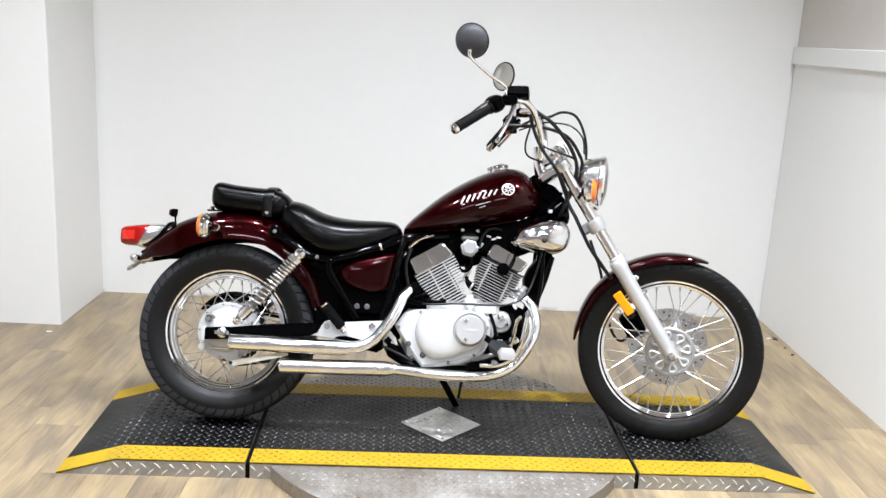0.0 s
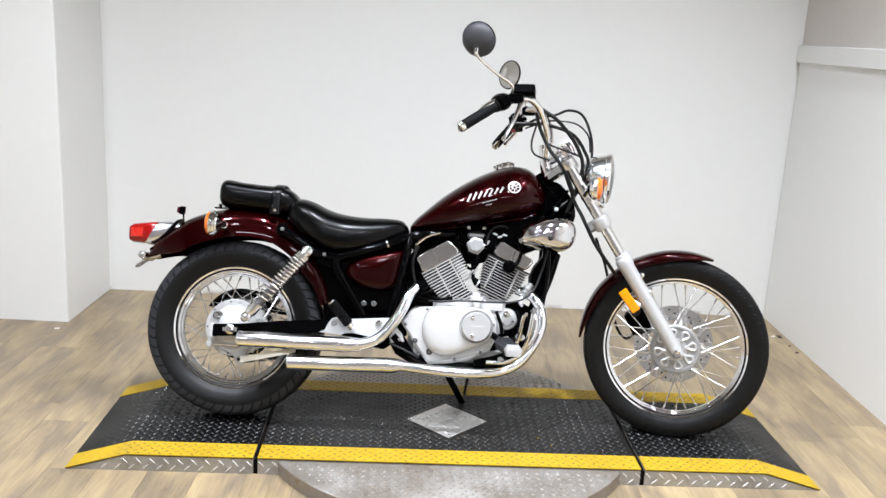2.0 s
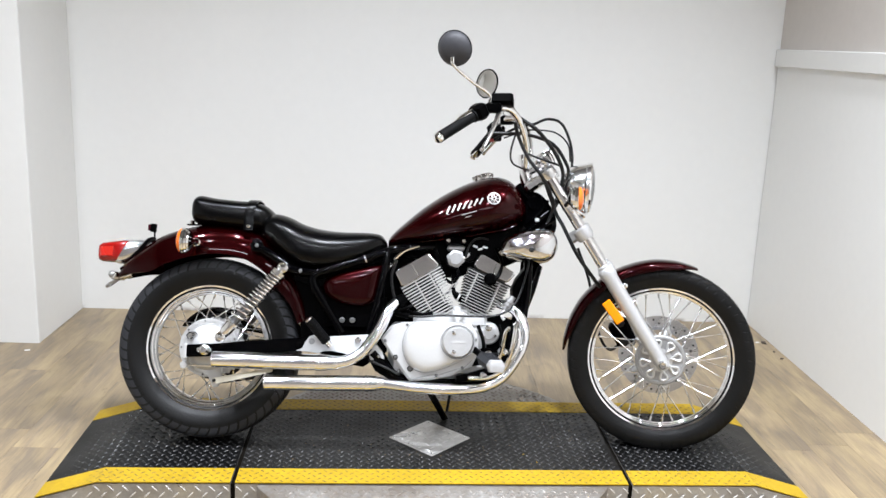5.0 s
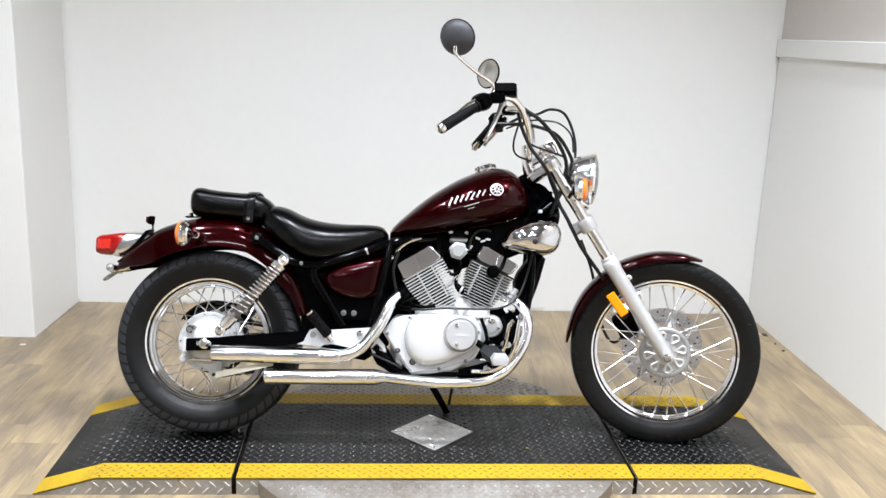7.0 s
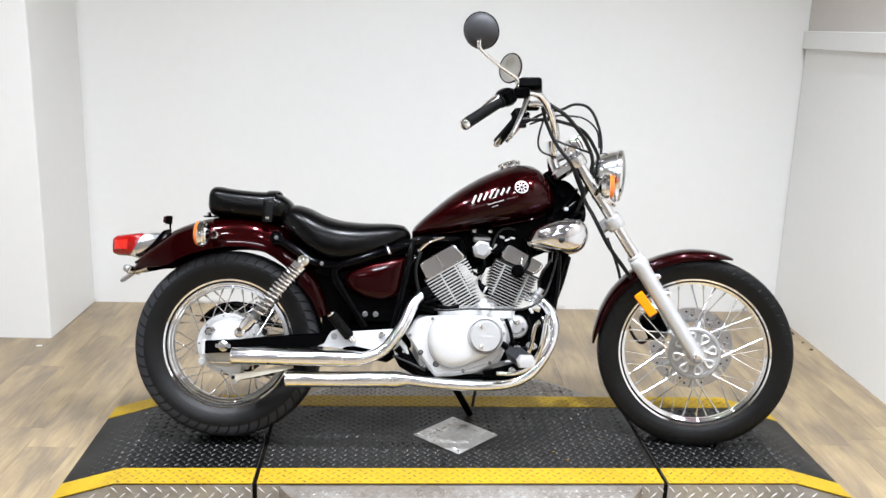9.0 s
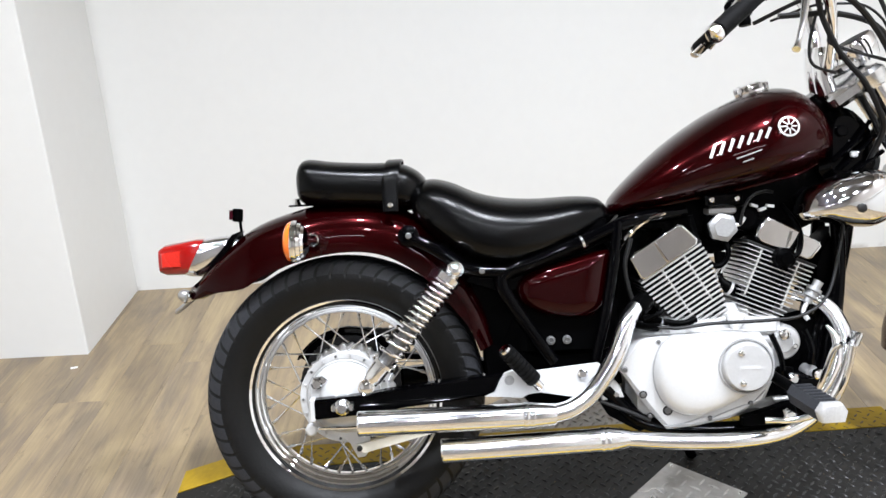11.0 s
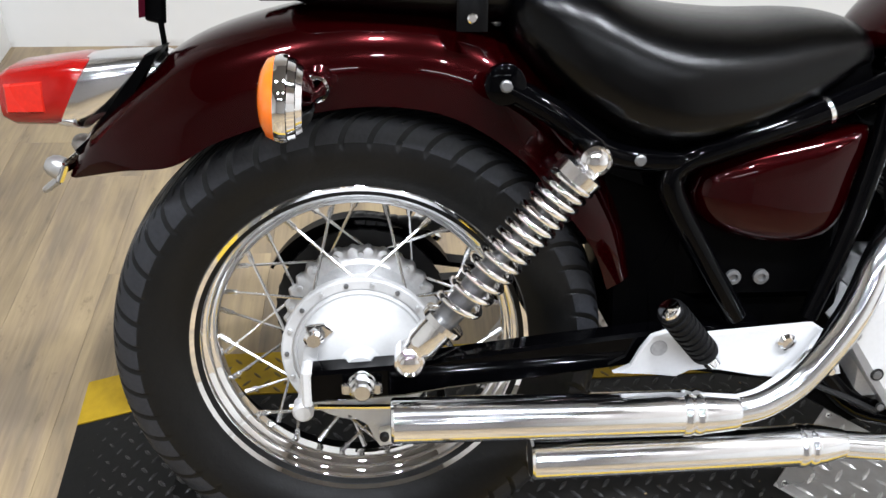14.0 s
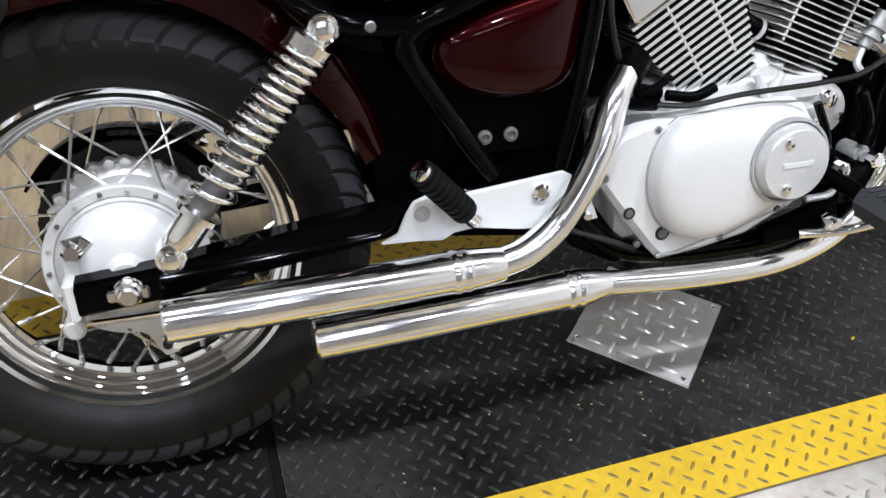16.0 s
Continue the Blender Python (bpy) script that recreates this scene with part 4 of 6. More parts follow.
# -- swing arm and rear axle --
for side in (1, -1):
    sh = loft(Shape(), [[V(x, (sm + ds) * side, z + dz) for ds, dz in ((-0.014, -h), (0.010, -h), (0.014, -h + 0.004), (0.014, h - 0.004), (0.010, h), (-0.014, h))] for x, z, h, sm in ((-0.055, 0.291, 0.020, 0.112), (0.05, 0.297, 0.020, 0.112), (0.10, 0.304, 0.020, 0.110), (0.20, 0.312, 0.021, 0.104), (0.32, 0.322, 0.020, 0.096), (0.46, 0.332, 0.018, 0.09))])
    part("swing_arm", sh, BLACK, bike, "gloss black swing arm")
    part("chain_adjuster", block(Shape(), (-0.008, -0.016, -0.024), (0.004, 0.016, 0.024), 0.003, Matrix.Translation(V(-0.058, 0.112 * side, 0.29))), ALUMINIUM, bike)
    part("axle_washer", lathe(Shape(), [(0, 0.0165), (0.003, 0.0165), (0.004, 0.0145)], V(0.002, 0.126 * side, 0.296), RIGHT * side, 20), CHROME_WORN, bike)
    part("axle_nut", lathe(Shape(), [(0.003, 0.0155), (0.012, 0.0155), (0.014, 0.0125), (0.020, 0.0115), (0.022, 0.009), (0.022, 0.0001)], V(0.002, 0.126 * side, 0.296), RIGHT * side, 12), BRIGHT, bike)
    for x0, x1 in ((-0.0225, -0.012), (0.012, 0.0225)):
        part("nut_ear", block(Shape(), (x0, -0.004, -0.0075), (x1, 0.004, 0.0075), 0.0025, Matrix.Translation(V(0.002, 0.136 * side, 0.296))), BRIGHT, bike)

# -- exhausts --
def pipe(name, pts, r, mat=None, label="", parent=None, segs=24):
    return part(name, tube(Shape(), pts, r, segs), mat or PIPE_CHROME, parent or bike, label)


def muffler(a, b, r, label, cone, cone_r):
    d = (b - a).normalized()
    L = (b - a).length
    ob = part("muffler", lathe(Shape(), [(0.012, r * 0.55), (0.0, r * 0.9), (0.003, r), (L - 0.002, r), (L, r * 0.96)], a, d, 32), PIPE_CHROME, bike, label)
    part("tip_bore", lathe(Shape(), [(0.004, r * 0.86), (0.0035, 0.0001)], a - d * 0.004, d, 24), STEEL_DARK, ob)
    part("collar", lathe(Shape(), [(L - 0.001, r * 1.0), (L + 0.002, r * 1.05), (L + 0.008, r * 1.05), (L + 0.010, r * 1.0), (L + 0.014, r * 1.0), (L + 0.016, r * 1.03), (L + 0.02, r * 1.03), (L + 0.022, r)], a, d, 32), PIPE_CHROME, ob)
    part("cone", lathe(Shape(), [(L + 0.02, r * 0.99), (L + 0.03, r * 0.95), (L + 0.02 + cone, cone_r * 1.08), (L + 0.024 + cone, cone_r)], a, d, 32), PIPE_CHROME, ob)
    return ob


muffler(V(0.033, 0.160, 0.268), V(0.360, 0.158, 0.266), 0.0255, "upper chrome muffler", 0.04, 0.020)
muffler(V(0.194, 0.140, 0.199), V(0.512, 0.138, 0.203), 0.0245, "lower chrome muffler", 0.035, 0.0165)
pipe("header_pipe", line((0.415, 0.157, 0.266), (0.455, 0.154, 0.274), (0.495, 0.148, 0.298), (0.528, 0.144, 0.338), (0.555, 0.138, 0.383), (0.577, 0.125, 0.432), (0.602, 0.105, 0.462)), 0.0185, label="chrome rear exhaust header")
pipe("header_pipe", line((0.565, 0.138, 0.203), (0.69, 0.142, 0.192), (0.80, 0.142, 0.190), (0.884, 0.128, 0.198), (0.945, 0.116, 0.226), (0.985, 0.110, 0.272), (1.012, 0.106, 0.324), (1.022, 0.098, 0.374), (1.012, 0.085, 0.418), (0.985, 0.068, 0.452), (0.94, 0.05, 0.47)), 0.0165, label="chrome front exhaust header")
pipe("heat_guard", line((0.935, 0.130, 0.248), (0.972, 0.124, 0.289), (0.995, 0.120, 0.334), (0.998, 0.114, 0.379), (0.985, 0.104, 0.404)), [0.004, 0.010, 0.011, 0.009, 0.003], CHROME_WORN, "chrome heat guard strip")

# -- engine --
CAP_SILVER = material("satin_silver_cap", (0.56, 0.56, 0.56), 0.30, 0.45, 0, 200, 0.06, 0.05)
SEAM = material("grey_cover_joint", (0.35, 0.35, 0.35), 0.5, 0.3, 0, 200, 0.2)
case = part("crankcase", plate(Shape(), [(0.556, 0.345), (0.588, 0.388), (0.62, 0.398), (0.67, 0.402), (0.78, 0.408), (0.845, 0.40), (0.872, 0.36), (0.868, 0.30), (0.85, 0.262), (0.78, 0.228), (0.71, 0.216), (0.652, 0.212), (0.636, 0.23), (0.60, 0.279)], -0.115, 0.122, 0.008), ALUMINIUM, bike, "silver painted engine crankcase")
cover_line = [(0.668, 0.402), (0.645, 0.384), (0.632, 0.356), (0.628, 0.326), (0.633, 0.295), (0.648, 0.267), (0.672, 0.249), (0.704, 0.242), (0.748, 0.252), (0.794, 0.272), (0.832, 0.292), (0.854, 0.316), (0.857, 0.350), (0.842, 0.386), (0.808, 0.401), (0.74, 0.405)]
ell = [(q.x, q.z) for q in smooth_line([Vector((x, 0, z)) for x, z in cover_line + cover_line[:1]], 4)[:-1]]
part("cover_seam", plate(Shape(), [(0.74 + (x - 0.74) * 1.022, 0.324 + (z - 0.324) * 1.03) for x, z in ell], 0.118, 0.1235, 0.001), SEAM, case)
part("clutch_cover", loft(Shape(), [[V(0.74 + (x - 0.74) * k, d, 0.324 + (z - 0.324) * k) for x, z in ell] for d, k in ((0.115, 1.0), (0.132, 1.0), (0.138, 0.985), (0.144, 0.965), (0.150, 0.925), (0.155, 0.86), (0.159, 0.74), (0.161, 0.55), (0.162, 0.3))]), ALUMINIUM, case, "large oval clutch cover")
part("case_joint", tube(Shape(), line((0.645, 0.1225, 0.221), (0.68, 0.1225, 0.224), (0.724, 0.1225, 0.234), (0.737, 0.1225, 0.230), (0.751, 0.1225, 0.236), (0.804, 0.1225, 0.254), (0.822, 0.1225, 0.257), (0.85, 0.1225, 0.283)), 0.0016, 6), SEAM, case)
cap = part("oil_filter_cap", lathe(Shape(), [(0.12, 0.0505), (0.160, 0.0505), (0.166, 0.0485), (0.170, 0.047), (0.176, 0.046), (0.178, 0.044), (0.178, 0.0001)], V(0.801, 0, 0.341), RIGHT, 48), CAP_SILVER, case, "round silver filter cap")
part("cap_groove", lathe(Shape(), [(0.158, 0.0500), (0.1640, 0.0520), (0.1640, 0.0550), (0.156, 0.0556)], V(0.801, 0, 0.341), RIGHT, 48, True), SEAM, case)
sh = Shape()
block(sh, (0.782, -0.1790, 0.3385), (0.824, -0.178, 0.3445), 0)
part("cap_lettering_bars", sh, ALUMINIUM, case, flat=True)
for x, z in ((0.787, 0.371), (0.788, 0.311)):
    part("cap_screw", bolt(Shape(), x, 0.179, z, 0.0065, 0.003), CHROME_WORN, case)
for x, z, r in ((0.570, 0.339, 0.008), (0.605, 0.287, 0.009), (0.653, 0.252, 0.011), (0.617, 0.243, 0.007), (0.737, 0.232, 0.006), (0.82, 0.258, 0.006), (0.86, 0.35, 0.007), (0.64, 0.392, 0.006), (0.73, 0.40, 0.006)):
    # Flat discs on the case; recess shade is put into their dark colour.
    part("bolt_recess", lathe(Shape(), [(0, r * 0.92), (0.0010, r * 0.88), (0.0012, 0.0001)], V(x, 0.1222, z), RIGHT, 16), STEEL_DARK if z < 0.29 else SEAM, case)
    part("case_bolt", bolt(Shape(), x, 0.1232, z, r * 0.62, 0.0014), SEAM_DARK, case)
part("case_top", block(Shape(), (0.66, -0.09, 0.385), (0.90, 0.09, 0.435), 0.012), ALUMINIUM, bike)
part("engine_block", block(Shape(), (0.58, -0.09, 0.22), (0.90, 0.095, 0.40), 0.02), CAST, bike)


def cylinder(base, top, wide0, wide1, n, depth, label, head_mat, fin_mat, head_line, rib, dark, thin, ribs):
    base, top = Vector((base[0], 0, base[1])), Vector((top[0], 0, top[1]))
    ax = (top - base).normalized()
    L = (top - base).length
    rotm = Matrix.Rotation(math.atan2(ax.x, ax.z), 4, "Y")
    core = part("cylinder", block(Shape(), (-wide0 * 0.36, -depth * 0.72, 0), (wide0 * 0.36, depth * 0.72, L), 0.01, Matrix.Translation(base) @ rotm), FIN_BLACK, bike, label)
    for k in range(n):
        t = (k + 0.5) / n
        w = 0.80 * wide0 + (wide1 - 0.80 * wide0) * min(1, t * 1.3) ** 0.8
        fin = part("cooling_fin", block(Shape(), (-w / 2, -depth, t * L - thin), (w / 2, depth, t * L + thin), 0.0006, Matrix.Translation(base) @ rotm), fin_mat, core)
        fin.data.materials.append(FIN_BLACK)
        # On the silver rear cylinder the black faces are painted shade between fins.
        for poly in fin.data.polygons:
            if dark and abs(poly.normal.dot(ax)) > 0.9:
                poly.material_index = 1
    for x in ribs:
        part("fin_rib", block(Shape(), (x - 0.002, -depth + 0.001, L * 0.25), (x + 0.002, depth - 0.001, L * 0.98), 0.001, Matrix.Translation(base) @ rotm), fin_mat, core)
    c = sum((Vector((x, 0, z)) for x, z in head_line), Vector()) / len(head_line)
    steps = ((-depth, 1.0), (depth * 0.98, 1.0), (depth * 1.02, 0.985), (depth * 1.045, 0.955), (depth * 1.05, 0.92), (depth * 1.02, 0.912))
    head = part("cylinder_head", loft(Shape(), [[V(c.x + (x - c.x) * k, d, c.z + (z - c.z) * k) for x, z in head_line] for d, k in steps]), head_mat, core, "polished cylinder head cover")
    part("head_rib", tube(Shape(), [V(*p) for p in rib], 0.0022, 6), head_mat, core)
    part("head_gasket", block(Shape(), (-wide1 * 0.52, -depth, L - 0.002), (wide1 * 0.52, depth, L + 0.003), 0.001, Matrix.Translation(base) @ rotm), STEEL_DARK, core)
    return Matrix.Translation(base) @ rotm, L


HEAD = material("polished_head_cover", (0.80, 0.795, 0.79), 0.10, 1.0, 0, 40, 0.03, rough_vary=0.4)
m_rear, l_rear = cylinder((0.755, 0.420), (0.678, 0.549), 0.108, 0.146, 15, 0.088, "silver finned rear cylinder", HEAD, FIN, [(0.595, 0.558), (0.616, 0.516), (0.624, 0.514), (0.735, 0.582), (0.737, 0.592), (0.708, 0.622), (0.698, 0.624), (0.602, 0.567)], [(0.648, 0.0925, 0.590), (0.668, 0.0925, 0.556), (0.674, 0.0925, 0.548)], True, 0.0024, (-0.022, 0.030))
m_front, l_front = cylinder((0.850, 0.425), (0.906, 0.553), 0.102, 0.146, 15, 0.088, "black finned front cylinder with bright fin edges", HEAD, FIN, [(0.853, 0.592), (0.862, 0.580), (0.958, 0.538), (0.968, 0.540), (0.987, 0.562), (0.984, 0.572), (0.884, 0.627), (0.872, 0.627), (0.858, 0.607)], [(0.925, 0.0925, 0.598), (0.918, 0.0925, 0.575), (0.915, 0.0925, 0.562)], True, 0.0013, (-0.040, 0.040))
sh = lathe(Shape(), [(0, 0.021), (0.026, 0.021), (0.032, 0.015), (0.036, 0.012), (0.036, 0.0001)], V(0.905, 0.085, 0.545), RIGHT, 16)
tube(sh, line((0.905, 0.11, 0.545), (0.93, 0.11, 0.555), (0.945, 0.08, 0.60), (0.93, 0.03, 0.65)), 0.006, 8)
part("spark_plug_cap", sh, BLACK_MATT, bike, "black spark plug cap and lead")
part("head_trim", tube(Shape(), line((0.572, 0.07, 0.566), (0.590, 0.085, 0.600), (0.625, 0.088, 0.632), (0.672, 0.088, 0.648)), [0.003, 0.006, 0.006, 0.003], 8), CHROME, bike, "thin chrome trim behind the cylinder head")
# hoses, rods and the rubber boot between the cylinders
part("vent_hose", tube(Shape(), line((0.727, 0.07, 0.640), (0.743, 0.07, 0.579), (0.759, 0.07, 0.547), (0.778, 0.07, 0.533), (0.796, 0.07, 0.542), (0.803, 0.07, 0.563), (0.795, 0.06, 0.590)), 0.0055, 10), BLACK_MATT, bike, "looped black vent hose")
for x0, z0, x1, z1 in ((0.764, 0.492, 0.793, 0.535), (0.776, 0.498, 0.803, 0.536)):
    part("push_rod", tube(Shape(), [V(x0, 0.055, z0), V(x1, 0.055, z1)], 0.0032, 8), CAST, bike)
boot = part("intake_boot", tube(Shape(), line((0.793, 0.045, 0.560), (0.789, 0.05, 0.522), (0.790, 0.055, 0.504), (0.804, 0.06, 0.487), (0.826, 0.055, 0.474)), [0.013, 0.007, 0.007, 0.013, 0.012], 12), BLACK_MATT, bike, "black rubber intake boot")
part("boot_clamp", lathe(Shape(), [(-0.003, 0.0135), (-0.003, 0.0148), (0.003, 0.0148), (0.003, 0.0135)], V(0.806, 0.06, 0.4855), V(0.022, 0, -0.012) - V(0, 0, 0), 16, True), CAST, boot)
part("joint_pipe", tube(Shape(), line((0.812, 0.07, 0.616), (0.828, 0.072, 0.617), (0.838, 0.072, 0.630)), 0.0045, 8), CAST, bike)
part("fuel_hose", tube(Shape(), line((0.826, 0.08, 0.615), (0.834, 0.082, 0.650), (0.852, 0.082, 0.674), (0.878, 0.08, 0.681), (0.900, 0.06, 0.678)), 0.0034, 8), CABLE, bike, "thin black fuel hose")
for x, z, a in ((0.856, 0.653, 20), (0.873, 0.645, -15), (0.889, 0.651, 10)):
    part("wire_connector", block(Shape(), (-0.008, -0.005, -0.003), (0.008, 0.005, 0.003), 0.001, Matrix.Translation(V(x, 0.075, z)) @ Matrix.Rotation(radians(a), 4, "Y")), CAST, bike, "pale wire connector")
part("carburettor_throat", lathe(Shape(), [(0.0, 0.026), (0.07, 0.026), (0.075, 0.02), (0.075, 0.0001)], V(0.84, 0.0, 0.628), RIGHT, 18), BLACK_MATT, bike)
for x0, z0, x1, z1 in ((0.785, 0.440, 0.806, 0.396), (0.822, 0.436, 0.800, 0.400)):
    part("case_strut", tube(Shape(), [V(x0, 0.10, z0), V(x1, 0.10, z1)], 0.006, 8), ALUMINIUM, bike)
# air valve ahead of the front cylinder
valve = part("air_valve", lathe(Shape(), [(0.0, 0.009), (0.012, 0.009), (0.013, 0.015), (0.018, 0.015), (0.019, 0.011), (0.026, 0.011), (0.027, 0.016), (0.034, 0.016), (0.035, 0.010), (0.050, 0.010), (0.050, 0.0001)], V(0.958, 0.075, 0.449), V(0.5, 0, 0.8) - V(0, 0, 0), 18), HUB_DARK, bike, "grey ribbed air valve")
part("valve_pipe", tube(Shape(), line((0.958, 0.075, 0.449), (0.948, 0.08, 0.430), (0.956, 0.085, 0.415)), 0.005, 8), CAST, valve)
# carburettor with a hexagonal cover
carb = part("carburettor", lathe(Shape(), [(-0.03, 0.03), (0.055, 0.03), (0.056, 0.0001)], V(0.793, 0, 0.612), RIGHT, 20), BLACK_MATT, bike, "carburettor with a silver hexagonal cover")
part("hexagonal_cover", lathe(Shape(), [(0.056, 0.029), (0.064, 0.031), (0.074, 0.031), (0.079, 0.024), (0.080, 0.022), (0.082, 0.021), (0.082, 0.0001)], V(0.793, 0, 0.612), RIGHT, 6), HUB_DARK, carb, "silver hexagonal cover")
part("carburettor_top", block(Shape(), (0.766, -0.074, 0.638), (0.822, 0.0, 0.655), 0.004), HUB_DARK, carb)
part("tank_mount", block(Shape(), (0.755, -0.088, 0.655), (0.83, 0.0, 0.682), 0.004), BLACK, bike)
for x in (0.767, 0.818):
    part("mount_bolt", bolt(Shape(), x, 0.09, 0.670, 0.006, 0.004), CHROME, bike)
# air cleaner
out = [(0.926, 0.634), (0.948, 0.676), (0.99, 0.699), (1.04, 0.712), (1.085, 0.713), (1.112, 0.695), (1.121, 0.660), (1.108, 0.622), (1.075, 0.602), (1.03, 0.603), (0.97, 0.616), (0.937, 0.622)]
pts = smooth_line([Vector((x, 0, z)) for x, z in out + out[:1]], 4)[:-1]
c = Vector((1.03, 0, 0.657))
rings = [[Vector((c.x + (p.x - c.x) * k, -s, c.z + (p.z - c.z) * k)) for p in pts] for s, k in ((0.085, 0.97), (0.10, 1.0), (0.128, 1.0), (0.145, 0.95), (0.16, 0.84), (0.171, 0.66), (0.178, 0.42), (0.181, 0.18))]
air = part("air_cleaner", loft(Shape(), rings), AIR_CHROME, bike, "chrome teardrop air cleaner cover")
part("air_cleaner_screw", bolt(Shape(), 1.028, 0.181, 0.64, 0.009, 0.004), STEEL_DARK, air)
part("air_box", block(Shape(), (0.955, -0.09, 0.615), (1.06, 0.08, 0.685), 0.02), BLACK_MATT, bike)
for pts, r in (([(0.60, 0.10, 0.43), (0.62, 0.105, 0.425), (0.645, 0.10, 0.42)], 0.011), ([(0.59, 0.10, 0.445), (0.62, 0.105, 0.44), (0.65, 0.10, 0.43)], 0.008), ([(0.655, 0.11, 0.43), (0.69, 0.115, 0.425), (0.72, 0.11, 0.432)], 0.007)):
    part("wiring_boot", tube(Shape(), line(*pts), r, 10), BLACK_MATT, bike)
part("exhaust_flange", tube(Shape(), line((0.600, 0.108, 0.458), (0.625, 0.085, 0.472)), 0.0205, 16), BLACK_MATT, bike)
part("breather_pipe", tube(Shape(), line((0.615, 0.115, 0.437), (0.64, 0.12, 0.447), (0.655, 0.115, 0.455)), 0.005, 8), BLACK_MATT, bike)
part("cylinder_base", block(Shape(), (0.775, -0.085, 0.40), (0.845, 0.085, 0.455), 0.012), ALUMINIUM, bike)
# Plain black plates added behind the engine to close see-through gaps.
part("engine_backing", plate(Shape(), [(0.555, 0.35), (0.555, 0.60), (0.60, 0.645), (0.67, 0.650), (0.70, 0.60), (0.66, 0.56), (0.72, 0.43), (0.70, 0.38)], -0.06, -0.02, 0.004), BLACK_MATT, bike)
part("carburettor_body", plate(Shape(), [(0.66, 0.60), (0.70, 0.635), (0.87, 0.635), (0.858, 0.585), (0.83, 0.562), (0.80, 0.553), (0.768, 0.553), (0.735, 0.572), (0.70, 0.60)], -0.035, -0.005, 0.004), BLACK_MATT, bike)
part("tank_underside", plate(Shape(), [(0.60, 0.62), (0.62, 0.662), (0.80, 0.682), (0.93, 0.712), (1.02, 0.765), (1.06, 0.70), (1.0, 0.61), (0.93, 0.58)], -0.05, 0.03, 0.01), BLACK_MATT, bike)
# starter motor and clutter ahead of the crankcase
sh = lathe(Shape(), [(0.0, 0.037), (0.085, 0.037), (0.092, 0.033), (0.094, 0.021), (0.098, 0.019), (0.099, 0.0001)], V(0.906, -0.012, 0.370), RIGHT, 24)
part("starter_motor", sh, CAST, bike, "grey round starter housing")
for x, z, r in ((0.905, 0.385, 0.012), (0.89, 0.355, 0.006), (0.925, 0.36, 0.006)):
    part("housing_bolt", bolt(Shape(), x, 0.088, z + 0.003, r, 0.006), CHROME_WORN, bike)
# Black filler block added to hide the floor between case and pipe.
part("front_engine_case", plate(Shape(), [(0.86, 0.41), (0.95, 0.43), (0.998, 0.41), (0.995, 0.30), (0.955, 0.24), (0.92, 0.225), (0.86, 0.23)], -0.08, 0.052, 0.006), BLACK_MATT, bike)
for x0, z0, x1, z1, r in ((0.868, 0.395, 0.89, 0.30, 0.006), (0.935, 0.40, 0.945, 0.33, 0.007), (0.872, 0.29, 0.93, 0.285, 0.006), (0.868, 0.262, 0.91, 0.268, 0.005)):
    part("engine_hose", tube(Shape(), line((x0, 0.115, z0), ((x0 + x1) / 2 + 0.006, 0.12, (z0 + z1) / 2), (x1, 0.115, z1)), r, 8), BLACK if r > 0.0055 else CAST, bike)
part("engine_mount", block(Shape(), (0.905, -0.12, 0.24), (0.985, 0.12, 0.31), 0.01), BLACK, bike)
for x, z in ((0.953, 0.312), (0.902, 0.306)):
    part("mount_bolt", bolt(Shape(), x, 0.135, z, 0.011, 0.008), CHROME, bike)

# -- frame --
def frame_tube(pts, r=0.014, name="frame_tube"):
    return pipe(name, line(*pts), r, BLACK, "", bike, 12)


frame_tube([(1.045, 0, 0.83), (0.95, 0, 0.74), (0.80, 0, 0.67), (0.60, 0, 0.635)], 0.024)
part("steering_head", tube(Shape(), [V(1.075, 0, 0.76), V(1.005, 0, 0.875)], 0.032, 20), BLACK, bike)
for side in (1, -1):
    frame_tube([(0.72, 0.05 * side, 0.648), (0.60, 0.09 * side, 0.636), (0.50, 0.105 * side, 0.600), (0.40, 0.115 * side, 0.567), (0.345, 0.118 * side, 0.548), (0.335, 0.118 * side, 0.515), (0.385, 0.112 * side, 0.43), (0.43, 0.105 * side, 0.36)], 0.014)
    frame_tube([(0.35, 0.118 * side, 0.548), (0.28, 0.122 * side, 0.555), (0.23, 0.124 * side, 0.575)], 0.013)
    frame_tube([(1.04, 0.03 * side, 0.73), (1.03, 0.06 * side, 0.50), (0.985, 0.085 * side, 0.30), (0.93, 0.09 * side, 0.225), (0.80, 0.09 * side, 0.20), (0.62, 0.09 * side, 0.22), (0.53, 0.10 * side, 0.30)], 0.015)
    frame_tube([(0.572, 0.10 * side, 0.635), (0.56, 0.112 * side, 0.56), (0.54, 0.115 * side, 0.46), (0.515, 0.11 * side, 0.36)], 0.011)
    part("frame_band", tube(Shape(), line((0.495, 0.1056 * side, 0.598), (0.4995, 0.105 * side, 0.5997)), 0.0158, 14), CHROME_WORN, bike)
frame_tube([(1.07, 0.0, 0.60), (1.045, 0.02, 0.52), (1.00, 0.045, 0.40), (0.975, 0.05, 0.27)], 0.022)
part("frame_gusset", plate(Shape(), [(1.02, 0.745), (1.075, 0.76), (1.11, 0.70), (1.075, 0.60), (1.0, 0.66)], -0.03, 0.045), BLACK, bike)
